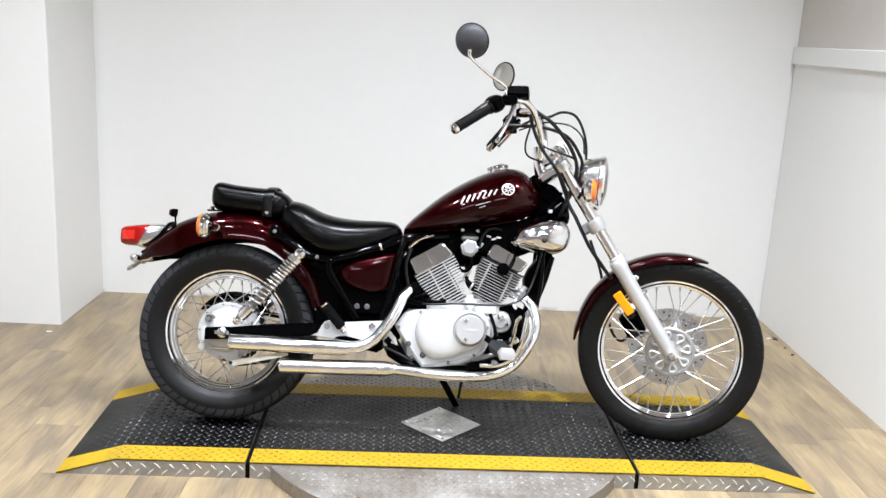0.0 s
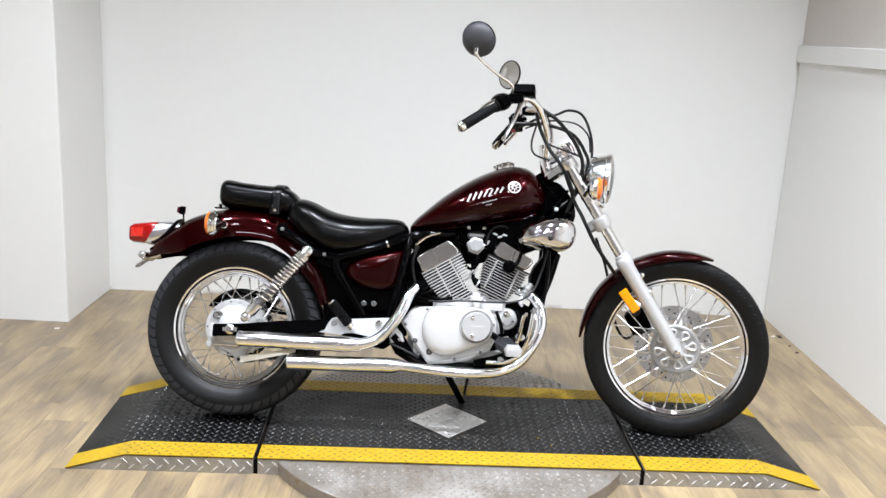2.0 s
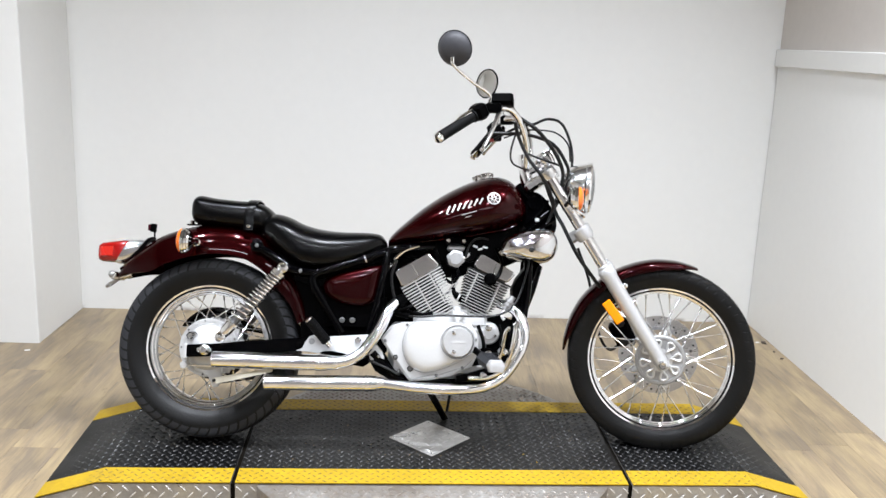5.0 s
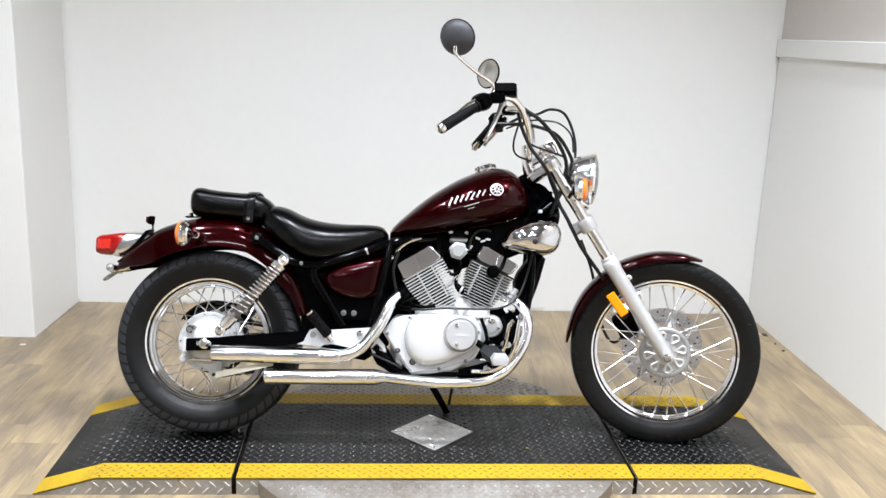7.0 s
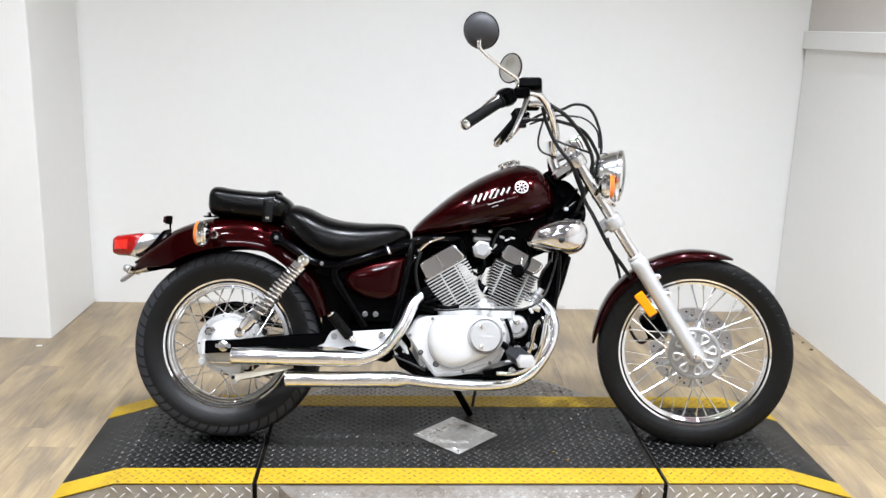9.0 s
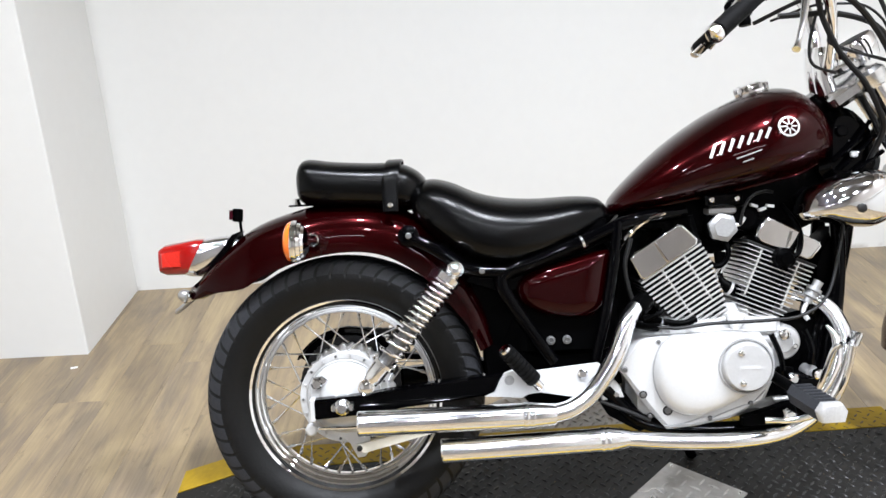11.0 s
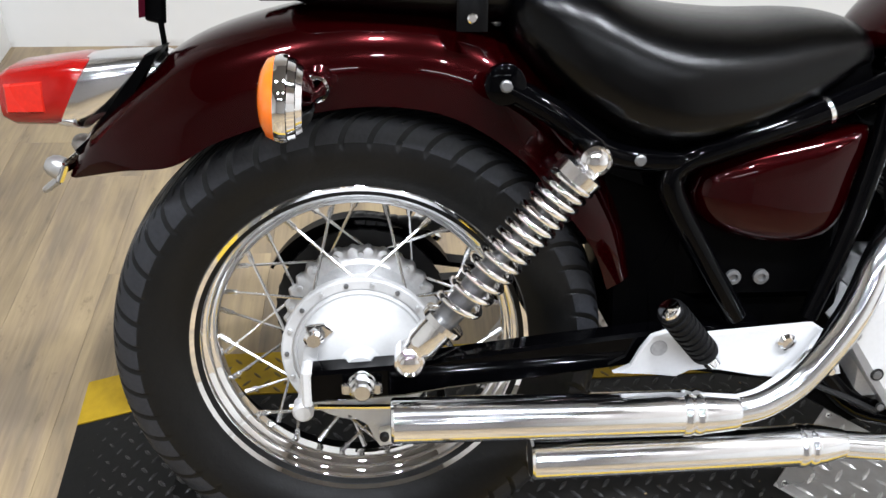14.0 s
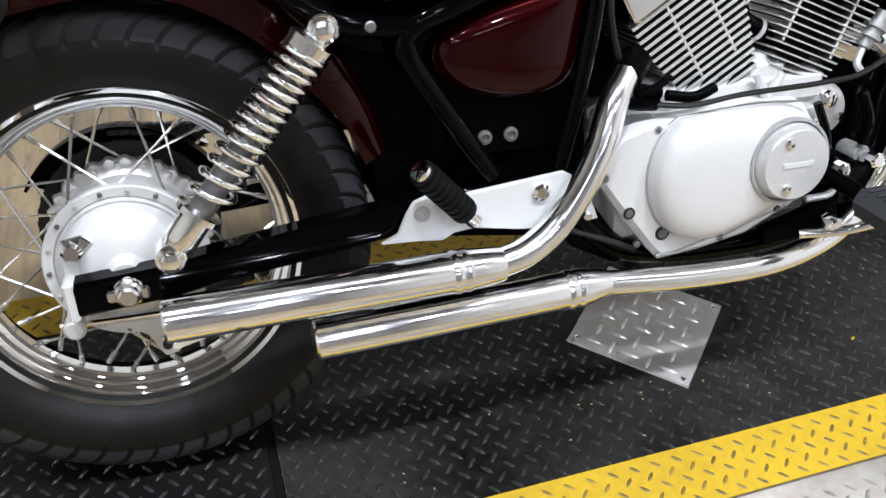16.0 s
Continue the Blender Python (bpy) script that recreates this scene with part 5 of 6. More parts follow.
# Added black backing closes the gap between front head and downtube.
part("engine_hanger", plate(Shape(), [(1.002, 0.555), (1.035, 0.60), (1.035, 0.45), (0.99, 0.45), (0.988, 0.52)], -0.05, 0.05, 0.004), BLACK_MATT, bike, "black backing plate added beside the front cylinder head")
part("neck_cover", plate(Shape(), [(1.000, 0.715), (1.008, 0.80), (1.03, 0.842), (1.075, 0.835), (1.120, 0.775), (1.125, 0.715), (1.085, 0.68), (1.03, 0.68)], -0.05, 0.072, 0.02, 3), BLACK, bike, "gloss black steering head cover")
for pts in ([(1.030, 0.078, 0.716), (1.062, 0.085, 0.745), (1.105, 0.085, 0.782)], [(1.020, 0.076, 0.735), (1.060, 0.084, 0.768), (1.095, 0.08, 0.812)], [(1.045, 0.078, 0.700), (1.080, 0.085, 0.725), (1.118, 0.085, 0.750)]):
    part("wiring_loom", tube(Shape(), line(*pts), 0.005, 8), BLACK, bike)
part("loom_clip", block(Shape(), (1.050, -0.094, 0.740), (1.064, -0.084, 0.752), 0.002), CAST, bike)
part("ignition_lock", lathe(Shape(), [(0.06, 0.012), (0.078, 0.012), (0.080, 0.010), (0.080, 0.0001)], V(1.040, 0, 0.795), RIGHT, 18), BLACK, bike, "black round ignition lock")
part("frame_bolt", bolt(Shape(), 0.294, 0.132, 0.554, 0.0065, 0.004), SEAM_DARK, bike)
part("battery_box", block(Shape(), (0.36, -0.085, 0.36), (0.56, 0.085, 0.60), 0.02), BLACK_MATT, bike)
# Black filler plates added under the seat where the background showed through.
part("inner_guard", plate(Shape(), [(0.325, 0.40), (0.36, 0.48), (0.57, 0.48), (0.575, 0.30), (0.50, 0.25), (0.38, 0.27), (0.335, 0.32)], -0.075, 0.072, 0.01), BLACK_MATT, bike)
part("seat_base", plate(Shape(), [(0.20, 0.60), (0.245, 0.63), (0.35, 0.60), (0.55, 0.645), (0.565, 0.60), (0.36, 0.53), (0.29, 0.535)], -0.09, 0.09, 0.006), BLACK_MATT, bike)
part("inner_fender", plate(Shape(), [(0.265, 0.56), (0.276, 0.49), (0.290, 0.40), (0.297, 0.325), (0.41, 0.325), (0.42, 0.56)], -0.07, 0.07, 0.006), BLACK_MATT, bike)
part("under_seat_panel", plate(Shape(), [(0.26, 0.53), (0.30, 0.56), (0.42, 0.59), (0.55, 0.63), (0.57, 0.61), (0.45, 0.54), (0.34, 0.50)], -0.08, 0.085), BLACK, bike)
for side in (1, -1):
    panel = [(0.362, 0.506), (0.372, 0.530), (0.41, 0.550), (0.48, 0.567), (0.54, 0.580), (0.556, 0.572), (0.548, 0.52), (0.536, 0.468), (0.50, 0.447), (0.45, 0.448), (0.40, 0.462), (0.372, 0.482)]
    pts = smooth_line([Vector((x, 0, z)) for x, z in panel + panel[:1]], 4)[:-1]
    c = Vector((0.462, 0, 0.512))
    rings = [[V(c.x + (p.x - c.x) * k, s * side, c.z + (p.z - c.z) * k) for p in pts] for s, k in ((0.06, 0.96), (0.088, 1.0), (0.096, 0.99), (0.106, 0.92), (0.112, 0.78), (0.115, 0.5), (0.116, 0.2))]
    part("side_panel", loft(Shape(), rings), PAINT, bike, "glossy maroon side cover")
sh = plate(Shape(), [(0.385, 0.44), (0.53, 0.45), (0.535, 0.375), (0.50, 0.358), (0.42, 0.36), (0.39, 0.385)], 0.0, 0.055, 0.004, 3)
part("battery_panel", sh, BLACK, bike)
for x in (0.429, 0.462):
    part("panel_bolt", lathe(Shape(), [(0, 0.009), (0.004, 0.009), (0.005, 0.005), (0.002, 0.004), (0.002, 0.0001)], V(x, 0.086, 0.401), RIGHT, 16), SEAM_DARK, bike)
# footpeg brackets
for side in (1, -1):
    sh = plate(Shape(), [(0.288, 0.300), (0.308, 0.309), (0.318, 0.33), (0.329, 0.346), (0.347, 0.352), (0.372, 0.345), (0.40, 0.348), (0.516, 0.357), (0.527, 0.350), (0.519, 0.305), (0.49, 0.288), (0.455, 0.292), (0.40, 0.302), (0.375, 0.300), (0.36, 0.293), (0.33, 0.297)], 0.118, 0.125, 0.002)
    if side < 0:
        sh.v = [Vector((p.x, -p.y, p.z)) for p in sh.v]
    br = part("peg_bracket", sh, ALUMINIUM, bike, "white-silver footpeg bracket plate")
    part("bracket_bolt", lathe(Shape(), [(0, 0.011), (0.005, 0.011), (0.008, 0.007), (0.008, 0.0001)], V(0.485, 0.125 * side, 0.337), RIGHT * side, 8), CHROME, br)
    part("bracket_hole", lathe(Shape(), [(0, 0.010), (0.001, 0.009), (0.0012, 0.0001)], V(0.338, 0.1252 * side, 0.331), RIGHT * side, 16), SEAM, br)
    a, b = V(0.398, 0.135 * side, 0.318), V(0.328, 0.172 * side, 0.402)
    d = (b - a).normalized()
    prof = [(0.018, 0.008), (0.02, 0.0155)]
    for k in range(8):
        prof += [(0.024 + 0.0105 * k, 0.0165), (0.030 + 0.0105 * k, 0.0165), (0.0305 + 0.0105 * k, 0.0145), (0.0335 + 0.0105 * k, 0.0145)]
    peg = part("passenger_peg", lathe(Shape(), prof + [(0.112, 0.0155), (0.114, 0.0001)], a, d, 20), GRIP, bike, "folded black rubber passenger footpeg")
    part("peg_stem", tube(Shape(), [a, a + d * 0.022], 0.011, 12), CHROME, peg)
    part("peg_cap", lathe(Shape(), [(0.112, 0.013), (0.117, 0.012), (0.119, 0.0001)], a, d, 16), CHROME, peg)
    # rider peg
    a, b = V(0.861, 0.143 * side, 0.314), V(0.911, 0.293 * side, 0.274)
    d = (b - a).normalized()
    sh = Shape()
    loft(sh, [[a + d * t + Vector((x, 0, z)) for x, z in ((-0.021, -0.017), (0.021, -0.017), (0.027, 0.003), (0.017, 0.018), (-0.017, 0.018), (-0.027, 0.003))] for t in (0.078, 0.082, 0.155, 0.158)])
    ribs = []
    for k in range(6):
        ribs.append(block(Shape(), (-0.016, -0.003, 0.014), (0.016, 0.003, 0.021), 0.001, Matrix.Translation(a + d * (0.087 + 0.0122 * k))))
    peg = part("rider_peg", sh, TYRE_TREAD, bike, "black rubber rider footpeg")
    for r in ribs:
        part("peg_rib", r, TYRE_TREAD, peg)
    part("peg_stem", tube(Shape(), [a - d * 0.01, a + d * 0.080], 0.011, 12), BLACK_MATT, peg)
    part("peg_hinge", lathe(Shape(), [(-0.03, 0.013), (0.004, 0.0145), (0.008, 0.012), (0.008, 0.008), (0.012, 0.007), (0.012, 0.0001)], V(0.950, 0.105 * side, 0.311), RIGHT * side, 18), HUB_DARK, peg)
    sh = loft(Shape(), [[a + d * t + Vector((x * k, 0, z * k)) for x, z in ((-0.021, -0.017), (0.021, -0.017), (0.027, 0.003), (0.017, 0.018), (-0.017, 0.018), (-0.027, 0.003))] for t, k in ((0.156, 1.02), (0.165, 1.0), (0.169, 0.88), (0.170, 0.4))])
    part("peg_cap", sh, CAST, peg, "pale metal footpeg end")
pipe("brake_pedal", line((0.84, 0.145, 0.228), (0.90, 0.165, 0.232), (0.945, 0.20, 0.262), (0.963, 0.232, 0.32), (0.974, 0.246, 0.392)), 0.0065, CHROME_WORN, "steel rear brake pedal", None, 10)
part("pedal_pad", block(Shape(), (-0.014, -0.02, -0.005), (0.014, 0.02, 0.005), 0.003, Matrix.Translation(V(0.975, 0.248, 0.400)) @ Matrix.Rotation(radians(-65), 4, "Y")), CHROME_WORN, bike)
pipe("brake_pedal_brace", line((0.925, 0.17, 0.262), (0.938, 0.195, 0.32), (0.945, 0.225, 0.375), (0.955, 0.24, 0.39)), 0.006, CHROME_WORN, "", None, 10)
part("peg_plate", plate(Shape(), [(0.845, 0.262), (0.862, 0.30), (0.885, 0.325), (0.915, 0.322), (0.92, 0.30), (0.895, 0.268)], 0.096, 0.104, 0.003), BLACK_MATT, bike)
part("pedal_pivot", bolt(Shape(), 0.886, 0.15, 0.236, 0.013, 0.012), CHROME, bike)
part("pedal_cover", plate(Shape(), [(0.80, 0.232), (0.86, 0.248), (0.905, 0.262), (0.91, 0.236), (0.87, 0.214), (0.80, 0.214)], 0.11, 0.132), BLACK_MATT, bike)
# lower black bits behind the crankcase
sh = plate(Shape(), [(0.50, 0.31), (0.555, 0.315), (0.60, 0.25), (0.64, 0.215), (0.60, 0.205), (0.54, 0.24)], 0.02, 0.095)
part("engine_rear_mount", sh, BLACK_MATT, bike)
pipe("linkage_rod", line((0.52, 0.105, 0.275), (0.58, 0.11, 0.25), (0.62, 0.11, 0.23)), 0.004, STEEL_DARK, "", None, 8)
part("case_tab", plate(Shape(), [(0.515, 0.31), (0.535, 0.335), (0.562, 0.305), (0.57, 0.28), (0.525, 0.275)], 0.10, 0.108), ALUMINIUM, bike)
part("tab_bolt", bolt(Shape(), 0.553, 0.112, 0.288, 0.006, 0.004), CHROME_WORN, bike)
# side stand on the left
pipe("side_stand", line((0.70, -0.13, 0.20), (0.75, -0.17, 0.12), (0.79, -0.205, 0.050), (0.797, -0.212, 0.036)), [0.012, 0.012, 0.011, 0.018], BLACK, "black side stand", None, 12)
pipe("stand_spring", line((0.80, -0.15, 0.165), (0.79, -0.18, 0.09)), 0.005, STEEL_DARK, "", None, 8)

# -- handlebar --
MIRROR_BACK = material("mirror_back_plastic", (0.045, 0.045, 0.05), 0.5, 0, 0, 300, 0.15, 0.1, spec=0.3)
LEVER = {1: [(0.957, 0.238, 1.098), (0.95, 0.275, 1.065), (0.938, 0.315, 1.022), (0.924, 0.348, 0.985), (0.919, 0.36, 0.973)],
         -1: [(0.925, -0.238, 1.085), (0.905, -0.275, 1.060), (0.878, -0.315, 1.030), (0.850, -0.348, 1.004), (0.840, -0.36, 0.995)]}
bar_half = [(1.03, 0.045, 0.915), (1.035, 0.08, 0.99), (1.02, 0.125, 1.065), (0.985, 0.18, 1.112), (0.93, 0.225, 1.112), (0.875, 0.262, 1.078), (0.835, 0.30, 1.04), (0.798, 0.337, 1.0)]
pts = [(x + 0.010, -s, z - 0.012) for x, s, z in bar_half[:4:-1]] + [(x, -s, z) for x, s, z in bar_half[4::-1]] + bar_half[:5] + [(x - 0.008, s + 0.006, z + 0.012) for x, s, z in bar_half[5:]]
handlebar = part("handlebar", steered(tube(Shape(), line(*pts), 0.0115, 14)), CHROME, bike, "chrome pulled-back handlebar")
for side in (1, -1):
    a, b = (V(0.880, 0.258, 1.086), V(0.790, 0.346, 1.014)) if side > 0 else (V(0.885, -0.262, 1.066), V(0.809, -0.344, 0.992))
    d = (b - a).normalized()
    L = (b - a).length
    prof = [(0, 0.012), (0.001, 0.021), (0.006, 0.0215), (0.008, 0.0175)]
    prof += [(0.01 + (L - 0.012) * k / 24, 0.0168 if k % 2 else 0.0174) for k in range(25)]
    part("grip", steered(lathe(Shape(), prof + [(L, 0.012)], a, d, 20)), GRIP, handlebar, "dark grey rubber grip")
    part("bar_end", steered(lathe(Shape(), [(L - 0.001, 0.014), (L + 0.004, 0.018), (L + 0.012, 0.018), (L + 0.018, 0.014), (L + 0.021, 0.0001)], a, d, 16)), CHROME, handlebar, "chrome bar end")
    sw = Shape()
    block(sw, (-0.028, -0.022, -0.024), (0.028, 0.022, 0.026), 0.008, Matrix.Translation(a - d * 0.022) @ d.to_track_quat("Y", "Z").to_matrix().to_4x4())
    part("switch_housing", steered(sw), BLACK_MATT, handlebar, "black switch housing")
    if side < 0:
        part("switch_button", steered(block(Shape(), (-0.008, -0.008, -0.006), (0.008, 0.008, 0.006), 0.002, Matrix.Translation(V(0.883, -0.257, 1.040)))), RED_DOT, handlebar, "red switch button")
        part("switch_knob", steered(lathe(Shape(), [(0.0, 0.013), (0.016, 0.015), (0.026, 0.014), (0.028, 0.0001)], V(0.905, -0.225, 1.062), Vector((0.1, -0.2, -1)), 14)), BLACK_MATT, handlebar)
    pv = V(0.935, 0.232 * side, 1.112)
    part("lever_perch", steered(block(Shape(), (-0.02, -0.02, -0.016), (0.03, 0.02, 0.016), 0.006, Matrix.Translation(pv))), BLACK_MATT, handlebar)
    part("lever", steered(tube(Shape(), line(*LEVER[side]), [0.0085, 0.0075, 0.0062, 0.0052, 0.0078], 10)), CHROME_WORN, handlebar, "polished hand lever")
    # mirror
    stem0 = V(0.925, 0.235 * side, 1.118)
    if side > 0:
        head, face = STEER.inverted() @ V(0.758, 0.33, 1.238), Vector((0.18, 0.93, 0.33))
    else:
        head, face = STEER.inverted() @ V(0.918, -0.30, 1.299), Vector((-0.58, -0.80, 0.06))
    face.normalize()
    mir = part("mirror", steered(lathe(Shape(), [(-0.026, 0.0001), (-0.025, 0.018), (-0.02, 0.034), (-0.01, 0.047), (0.0, 0.0525), (0.004, 0.053), (0.0055, 0.0515)], head, face, 36)), MIRROR_BACK if side > 0 else CHROME, bike, "round black-backed rear-view mirror" if side > 0 else "round chrome rear-view mirror")
    part("mirror_glass", steered(lathe(Shape(), [(0.0045, 0.0515), (0.006, 0.03), (0.0065, 0.0001)], head, face, 36)), MIRROR, mir)
    part("mirror_edge", steered(lathe(Shape(), [(0.001, 0.0535), (0.003, 0.0555), (0.006, 0.0545), (0.007, 0.051), (0.0045, 0.0505)], head, face, 36, True)), BLACK_MATT, mir)
    part("mirror_stem", steered(tube(Shape(), [stem0, stem0 + Vector((0, 0, 0.035)), stem0.lerp(head, 0.45) - face * 0.01 + Vector((0, 0, -0.004)), head - face * 0.018 + Vector((0.006, 0, -0.05)), head - face * 0.018 + Vector((0, 0, -0.025))], [0.008, 0.0065, 0.005, 0.005, 0.007], 10)), CHROME, mir)
part("brake_reservoir", steered(block(Shape(), (-0.034, -0.026, -0.014), (0.034, 0.026, 0.018), 0.004, Matrix.Translation(V(0.965, 0.215, 1.135)) @ Matrix.Rotation(radians(-17.5), 4, "X"))), BLACK_MATT, handlebar, "black brake fluid reservoir")
for s in (0.045, -0.045):
    part("bar_clamp", steered(tube(Shape(), line((1.036, s, 0.880), (1.026, s, 0.915), (1.022, s, 0.955), (1.020, s, 0.975)), [0.021, 0.019, 0.018, 0.015], 16)), CHROME, handlebar)

# -- instruments, headlamp, front signals --
sh = lathe(Shape(), [(0.0, 0.02), (0.006, 0.038), (0.03, 0.044), (0.05, 0.045), (0.056, 0.042), (0.056, 0.0001)], V(1.115, 0.0, 0.935), Vector((-0.55, 0, 1)), 32)
speedo = part("speedometer", steered(sh), CHROME, bike, "chrome round speedometer")
part("dial", steered(lathe(Shape(), [(0.057, 0.04), (0.0575, 0.0001)], V(1.115, 0.0, 0.935), Vector((-0.55, 0, 1)), 32)), BLACK_MATT, speedo)
part("indicator_panel", steered(block(Shape(), (-0.03, -0.05, -0.008), (0.03, 0.05, 0.012), 0.006, Matrix.Translation(V(1.062, 0, 0.925)) @ Matrix.Rotation(radians(-25), 4, "Y"))), CHROME, bike)
hl = V(1.228, 0, 0.868)
sh = lathe(Shape(), [(-0.085, 0.0001), (-0.083, 0.025), (-0.07, 0.05), (-0.045, 0.070), (-0.01, 0.079), (0.0, 0.080), (0.004, 0.085), (0.016, 0.086), (0.022, 0.081)], hl, Vector((1, 0, -0.06)), 40)
headlamp = part("headlamp", steered(sh), CHROME_WORN, bike, "round chrome headlamp")
part("lens", steered(lathe(Shape(), [(0.02, 0.080), (0.028, 0.06), (0.033, 0.03), (0.034, 0.0001)], hl, Vector((1, 0, -0.06)), 40)), GLASS, headlamp, "clear headlamp glass")
part("headlamp_bracket", steered(tube(Shape(), line((1.16, -0.085, 0.80), (1.20, -0.085, 0.79), (1.225, -0.05, 0.775), (1.225, 0.05, 0.775), (1.20, 0.085, 0.79), (1.16, 0.085, 0.80)), 0.009, 8)), CHROME, bike)
for side in (1, -1):
    signal(V(1.202, 0.150 * side, 0.832), (1, 0.0, 0.0), V(1.165, 0.09 * side, 0.80), steered, "chrome front turn signal with an orange lens")

# -- cables --
CABLES = (
    ([(0.945, 0.20, 1.105), (0.981, 0.16, 1.071), (1.038, 0.15, 1.037), (1.087, 0.13, 0.99), (1.126, 0.11, 0.935), (1.140, 0.09, 0.89), (1.128, 0.07, 0.83), (1.10, 0.05, 0.76)], 0.0065),
    ([(0.902, 0.12, 1.023), (0.96, 0.12, 1.024), (1.015, 0.12, 1.023), (1.101, 0.10, 1.0), (1.146, 0.09, 0.944), (1.16, 0.08, 0.90), (1.14, 0.06, 0.82)], 0.006),
    ([(0.978, 0.12, 1.03), (0.961, 0.12, 0.963), (0.972, 0.11, 0.926), (1.02, 0.10, 0.909)], 0.0032),
    ([(0.97, 0.14, 1.06), (0.986, 0.13, 1.01), (1.017, 0.13, 0.945), (1.066, 0.13, 0.882), (1.096, 0.12, 0.827), (1.107, 0.11, 0.79), (1.09, 0.08, 0.73)], 0.006),
    ([(1.0, 0.12, 0.98), (1.011, 0.1, 0.969), (1.049, 0.1, 0.952), (1.116, 0.1, 0.931), (1.136, 0.1, 0.922)], 0.0035),
    ([(1.09, 0.05, 0.87), (1.105, 0.07, 0.82), (1.12, 0.085, 0.77), (1.141, 0.10, 0.728), (1.162, 0.11, 0.682), (1.192, 0.11, 0.627), (1.241, 0.10, 0.563), (1.272, 0.07, 0.532)], 0.0065),
)
for pts, r in (
    ([(0.93, -0.10, 1.05), (1.005, -0.03, 1.08), (1.053, 0.0, 1.085), (1.10, 0.0, 1.104), (1.149, 0.0, 1.089), (1.181, 0.0, 1.018), (1.186, 0.0, 0.941), (1.165, 0.02, 0.87), (1.12, 0.05, 0.79)], 0.0048),
    ([(0.96, -0.08, 1.05), (1.03, -0.03, 1.068), (1.072, 0.0, 1.065), (1.13, 0.0, 1.057), (1.172, 0.0, 1.018), (1.18, 0.0, 0.96)], 0.003),
) + CABLES:
    part("cable", tube(Shape(), line(*pts), r, 8), CABLE, bike, "black control cable")
for pts, r in (
    ([(0.63, 0.10, 0.42), (0.68, 0.125, 0.418), (0.75, 0.128, 0.424), (0.86, 0.125, 0.424), (0.93, 0.12, 0.43), (0.985, 0.11, 0.465), (1.02, 0.09, 0.55), (1.05, 0.07, 0.68)], 0.0036),
    ([(0.60, 0.09, 0.60), (0.585, 0.095, 0.55), (0.59, 0.098, 0.50), (0.605, 0.10, 0.45)], 0.005),
):
    part("cable", tube(Shape(), line(*pts), r, 8), CABLE, bike, "black control cable")

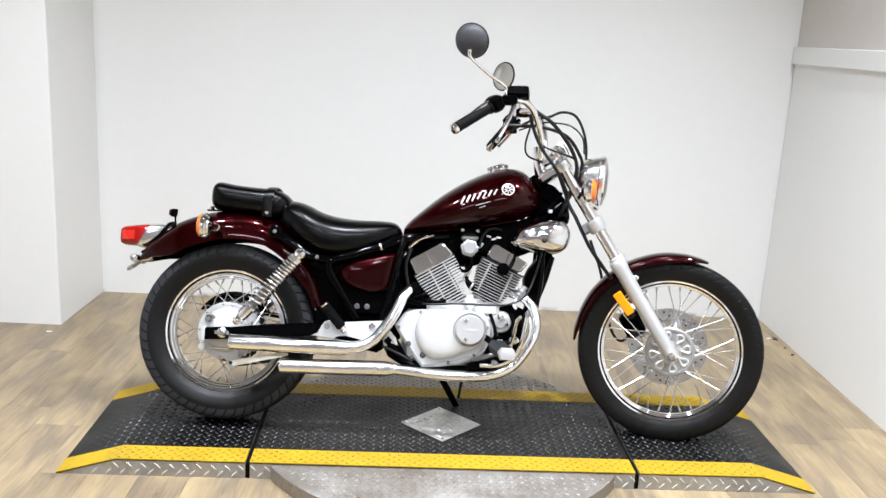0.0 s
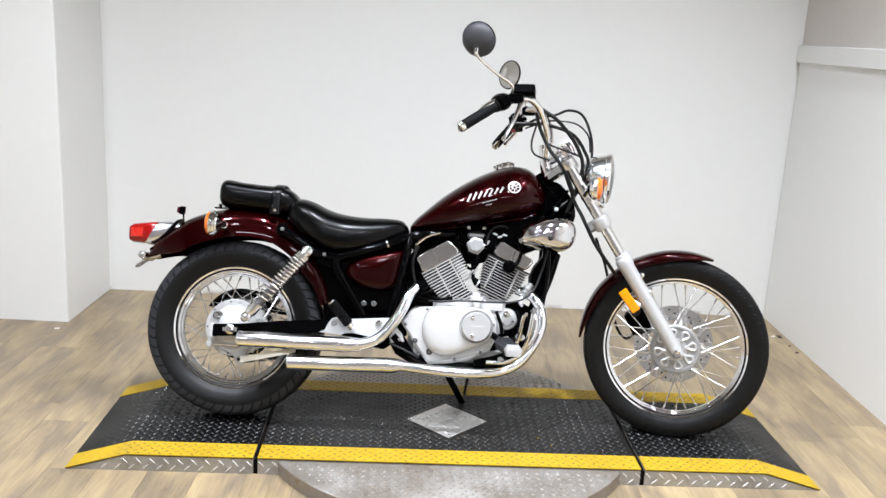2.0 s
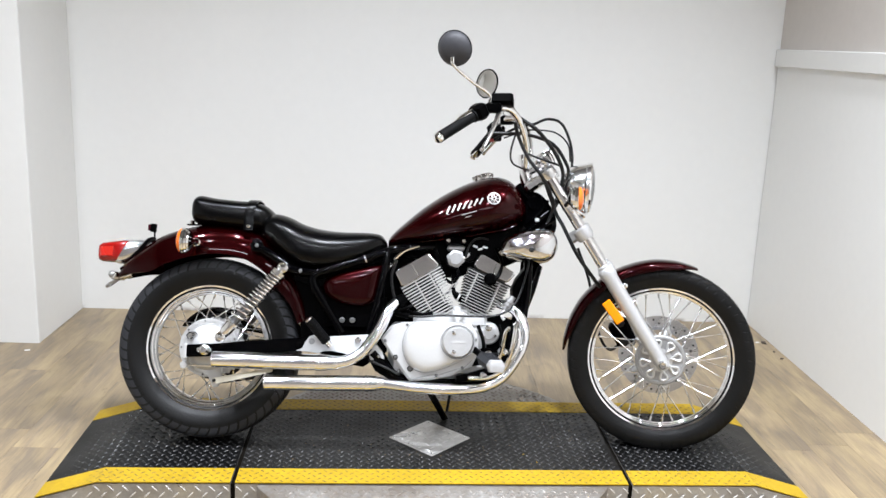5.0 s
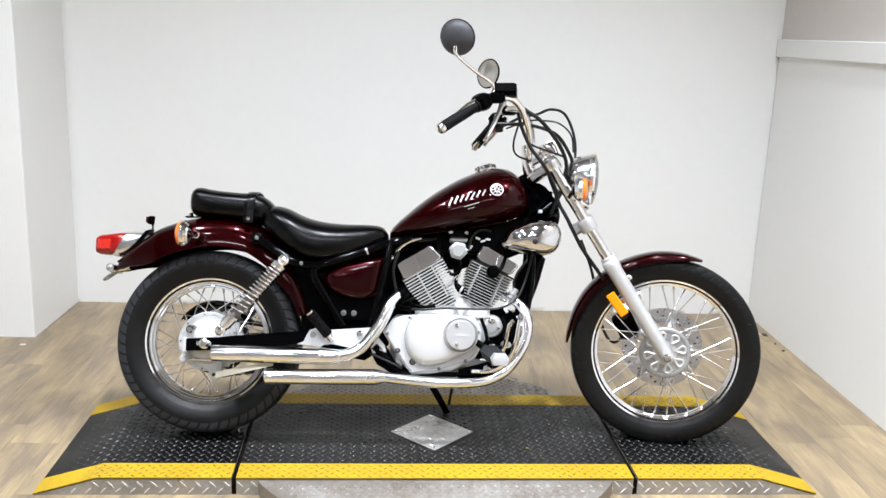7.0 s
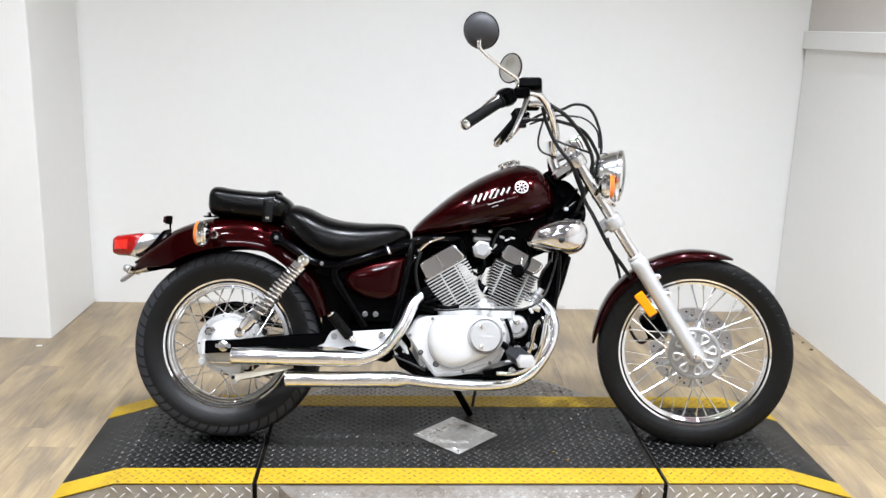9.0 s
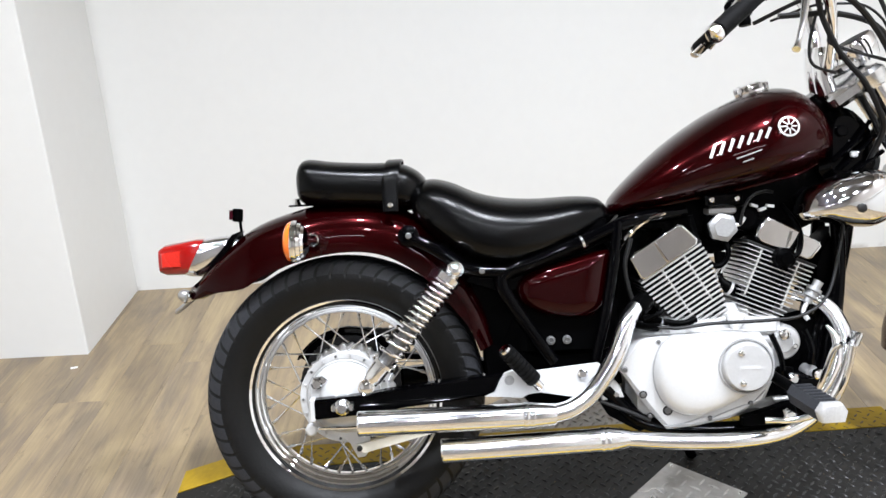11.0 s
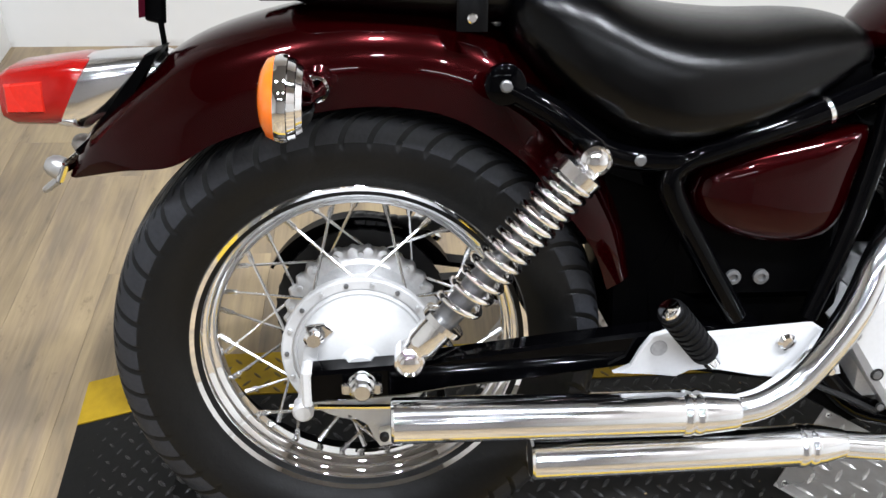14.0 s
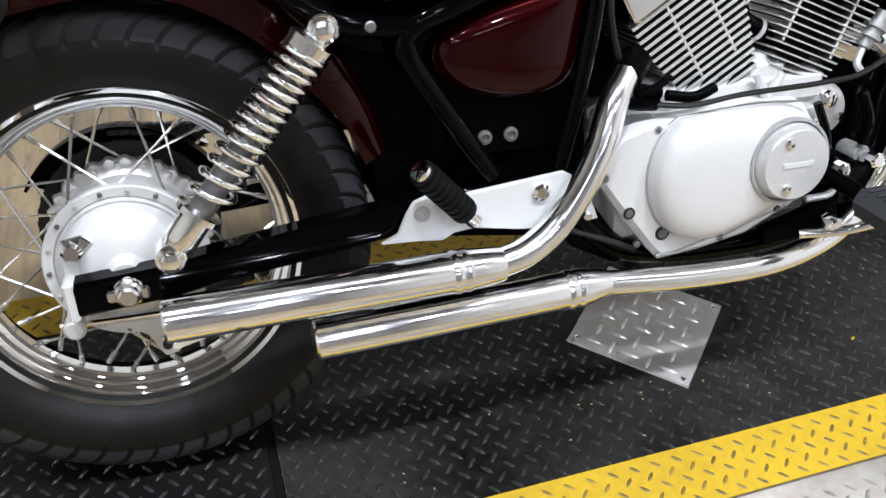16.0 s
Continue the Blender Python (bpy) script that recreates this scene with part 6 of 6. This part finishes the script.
# ---- floor planks ----
def plank_material():
    m = bpy.data.materials.new("wood_look_vinyl")
    m.use_nodes = True
    nt = m.node_tree
    b = nt.nodes["Principled BSDF"]
    b.inputs["Roughness"].default_value = 0.38
    geo = nt.nodes.new("ShaderNodeNewGeometry")
    info = nt.nodes.new("ShaderNodeObjectInfo")
    shift = nt.nodes.new("ShaderNodeVectorMath")
    shift.operation = "MULTIPLY_ADD"
    shift.inputs[1].default_value = (7.0, 1.6, 1.0)
    nt.links.new(geo.outputs["Position"], shift.inputs[0])
    off = nt.nodes.new("ShaderNodeCombineXYZ")
    big = nt.nodes.new("ShaderNodeMath")
    big.operation = "MULTIPLY"
    big.inputs[1].default_value = 37.0
    nt.links.new(info.outputs["Random"], big.inputs[0])
    nt.links.new(big.outputs[0], off.inputs["Y"])
    nt.links.new(big.outputs[0], off.inputs["Z"])
    nt.links.new(off.outputs[0], shift.inputs[2])
    patch = nt.nodes.new("ShaderNodeTexNoise")
    patch.inputs["Scale"].default_value, patch.inputs["Detail"].default_value, patch.inputs["Roughness"].default_value = 1.6, 4.0, 0.55
    patch.inputs["Distortion"].default_value = 0.5
    nt.links.new(shift.outputs[0], patch.inputs["Vector"])
    ramp = nt.nodes.new("ShaderNodeValToRGB")
    e = ramp.color_ramp.elements
    e[0].position, e[0].color = 0.36, (0.188, 0.146, 0.097, 1)
    e[1].position, e[1].color = 0.64, (0.346, 0.262, 0.147, 1)
    mid = e.new(0.48)
    mid.color = (0.263, 0.197, 0.118, 1)
    nt.links.new(patch.outputs["Fac"], ramp.inputs[0])
    fine_map = nt.nodes.new("ShaderNodeVectorMath")
    fine_map.operation = "MULTIPLY"
    fine_map.inputs[1].default_value = (8.0, 1.3, 1.0)
    nt.links.new(shift.outputs[0], fine_map.inputs[0])
    fine = nt.nodes.new("ShaderNodeTexNoise")
    fine.inputs["Scale"].default_value, fine.inputs["Detail"].default_value = 3.0, 6.0
    nt.links.new(fine_map.outputs[0], fine.inputs["Vector"])
    tone = nt.nodes.new("ShaderNodeMath")
    tone.operation = "MULTIPLY_ADD"
    tone.inputs[1].default_value, tone.inputs[2].default_value = 0.26, 0.52
    nt.links.new(info.outputs["Random"], tone.inputs[0])
    tone2 = nt.nodes.new("ShaderNodeMath")
    tone2.operation = "MULTIPLY_ADD"
    tone2.inputs[1].default_value = 0.66
    nt.links.new(fine.outputs["Fac"], tone2.inputs[0])
    nt.links.new(tone.outputs[0], tone2.inputs[2])
    smudge_map = nt.nodes.new("ShaderNodeVectorMath")
    smudge_map.operation = "MULTIPLY"
    smudge_map.inputs[1].default_value = (3.4, 1.7, 1.0)
    nt.links.new(shift.outputs[0], smudge_map.inputs[0])
    smudge = nt.nodes.new("ShaderNodeTexNoise")
    smudge.inputs["Scale"].default_value, smudge.inputs["Detail"].default_value, smudge.inputs["Roughness"].default_value = 1.0, 7.0, 0.62
    nt.links.new(smudge_map.outputs[0], smudge.inputs["Vector"])
    level = nt.nodes.new("ShaderNodeMapRange")
    level.inputs["From Min"].default_value, level.inputs["From Max"].default_value = 0.50, 0.68
    level.inputs["To Max"].default_value = 0.6
    nt.links.new(smudge.outputs["Fac"], level.inputs["Value"])
    dirty = nt.nodes.new("ShaderNodeMix")
    dirty.data_type = "RGBA"
    dirty.inputs["B"].default_value = (0.176, 0.134, 0.099, 1)
    nt.links.new(level.outputs[0], dirty.inputs["Factor"])
    nt.links.new(ramp.outputs["Color"], dirty.inputs["A"])
    mix = nt.nodes.new("ShaderNodeVectorMath")
    mix.operation = "SCALE"
    nt.links.new(dirty.outputs["Result"], mix.inputs[0])
    # small dark knots and scuffs
    knot_map = nt.nodes.new("ShaderNodeVectorMath")
    knot_map.operation = "MULTIPLY"
    knot_map.inputs[1].default_value = (2.2, 3.6, 1.0)
    nt.links.new(shift.outputs[0], knot_map.inputs[0])
    knot = nt.nodes.new("ShaderNodeTexNoise")
    knot.inputs["Scale"].default_value, knot.inputs["Detail"].default_value, knot.inputs["Roughness"].default_value = 2.4, 6.0, 0.7
    nt.links.new(knot_map.outputs[0], knot.inputs["Vector"])
    spot = nt.nodes.new("ShaderNodeMapRange")
    spot.inputs["From Min"].default_value, spot.inputs["From Max"].default_value = 0.60, 0.74
    spot.inputs["To Min"].default_value, spot.inputs["To Max"].default_value = 1.0, 0.58
    nt.links.new(knot.outputs["Fac"], spot.inputs["Value"])
    worn = nt.nodes.new("ShaderNodeMath")
    worn.operation = "MULTIPLY"
    nt.links.new(tone2.outputs[0], worn.inputs[0])
    nt.links.new(spot.outputs[0], worn.inputs[1])
    nt.links.new(worn.outputs[0], mix.inputs["Scale"])
    nt.links.new(mix.outputs[0], b.inputs["Base Color"])
    bump = nt.nodes.new("ShaderNodeBump")
    bump.inputs["Strength"].default_value, bump.inputs["Distance"].default_value = 0.15, 0.001
    nt.links.new(fine.outputs["Fac"], bump.inputs["Height"])
    nt.links.new(bump.outputs[0], b.inputs["Normal"])
    return m


PLANK = plank_material()
PW, PL = 0.152, 0.914
plank_mesh = mesh_of("plank", block(Shape(), (-PW / 2 + 0.0002, -PL / 2 + 0.0002, -0.006), (PW / 2 - 0.0002, PL / 2 - 0.0002, 0.0), 0.0004), PLANK, True)
rest = Shape()
rng = random.Random(5)
for i in range(42):
    x = 2.392 - (i + 0.5) * PW
    y = 1.70 - rng.random() * PL + PL / 2
    if x < -2.55:
        break
    while y > -6.0 - PL / 2:
        y0, y1 = max(y - PL / 2, -6.05), min(y + PL / 2, 1.70)
        if y > -1.15 and y1 - y0 > PL - 0.01:
            ob = new("plank", plank_mesh)
            ob.location = (x, y, FLOOR_Z)
            ob.parent = floor
        elif y > -1.15 and y1 - y0 > 0.02:
            part("plank", block(Shape(), (x - PW / 2 + 0.0002, y0 + 0.0002, FLOOR_Z - 0.006), (x + PW / 2 - 0.0002, y1 - 0.0002, FLOOR_Z), 0.0004), PLANK, floor, flat=True)
        elif y1 - y0 > 0.02:
            block(rest, (x - PW / 2 + 0.0002, y0 + 0.0002, FLOOR_Z - 0.006), (x + PW / 2 - 0.0002, y1 - 0.0002, FLOOR_Z), 0.0004)
        y -= PL
tagged(part("more_planks", rest, PLANK, floor, flat=True), kind="stuff")

# small litter by the wall
scrap((-0.977, 0.862, FLOOR_Z), 0.011, WALL, "small white paint chip lying on the plank floor", "paint_chip", "debris", 15)
scrap((2.33, 1.236, FLOOR_Z), 0.012, WALL, "small white paint chip lying by the low wall", "paint_chip", "debris", 40)
GRIT = material("brown_grit", (0.05, 0.035, 0.025), 0.8)
scrap((2.360, 1.233, FLOOR_Z), 0.02, GRIT, "small dark brown crumb on the planks by the low wall", "floor_crumb", "debris", 81)
scrap((2.360, 1.013, FLOOR_Z), 0.012, GRIT, "small dark brown crumb on the planks by the low wall", "floor_crumb", "debris", 55)
scrap((2.360, 1.105, FLOOR_Z), 0.009, GRIT, "small dark brown crumb on the planks by the low wall", "floor_crumb", "debris", 72)

# grit and paint flakes on the middle mat
rng = random.Random(11)
flakes = Shape()
for _ in range(150):
    x, y = rng.uniform(-0.52, 0.52), rng.uniform(-0.21, 0.20)
    if rng.random() < 0.45:
        a = rng.uniform(0, 2 * math.pi)
        x, y = 0.16 * math.cos(a) + rng.gauss(0, 0.03), -0.05 + 0.12 * math.sin(a) + rng.gauss(0, 0.03)
    if abs(x) + abs(y) < 0.145:
        continue
    size = rng.uniform(0.0009, 0.0024)
    block(flakes, (-size, -size * 0.5, 0), (size, size * 0.5, 0.0008), 0.0003, PLAT @ pose(x, y, 0.0002, 0, 0, rng.uniform(0, 180)))
thing("mat_grit", "tan grit and paint flakes scattered on the black mat", "grit", flakes, material("tan_grit", (0.30, 0.21, 0.10), 0.8, 0, 0, 60, 0.3, color2=(0.13, 0.09, 0.05)), kind="stuff")
for x, y, turn in ((0.300, -0.120, 30), (0.335, -0.175, 100)):
    thing("tape_flake", "small curled yellow tape flake on the black mat", "debris", block(Shape(), (-0.004, -0.0016, 0), (0.004, 0.0016, 0.001), 0.0003), YELLOW, group="tape flakes", m=PLAT @ pose(x, y, 0.003, 0, 0, turn))
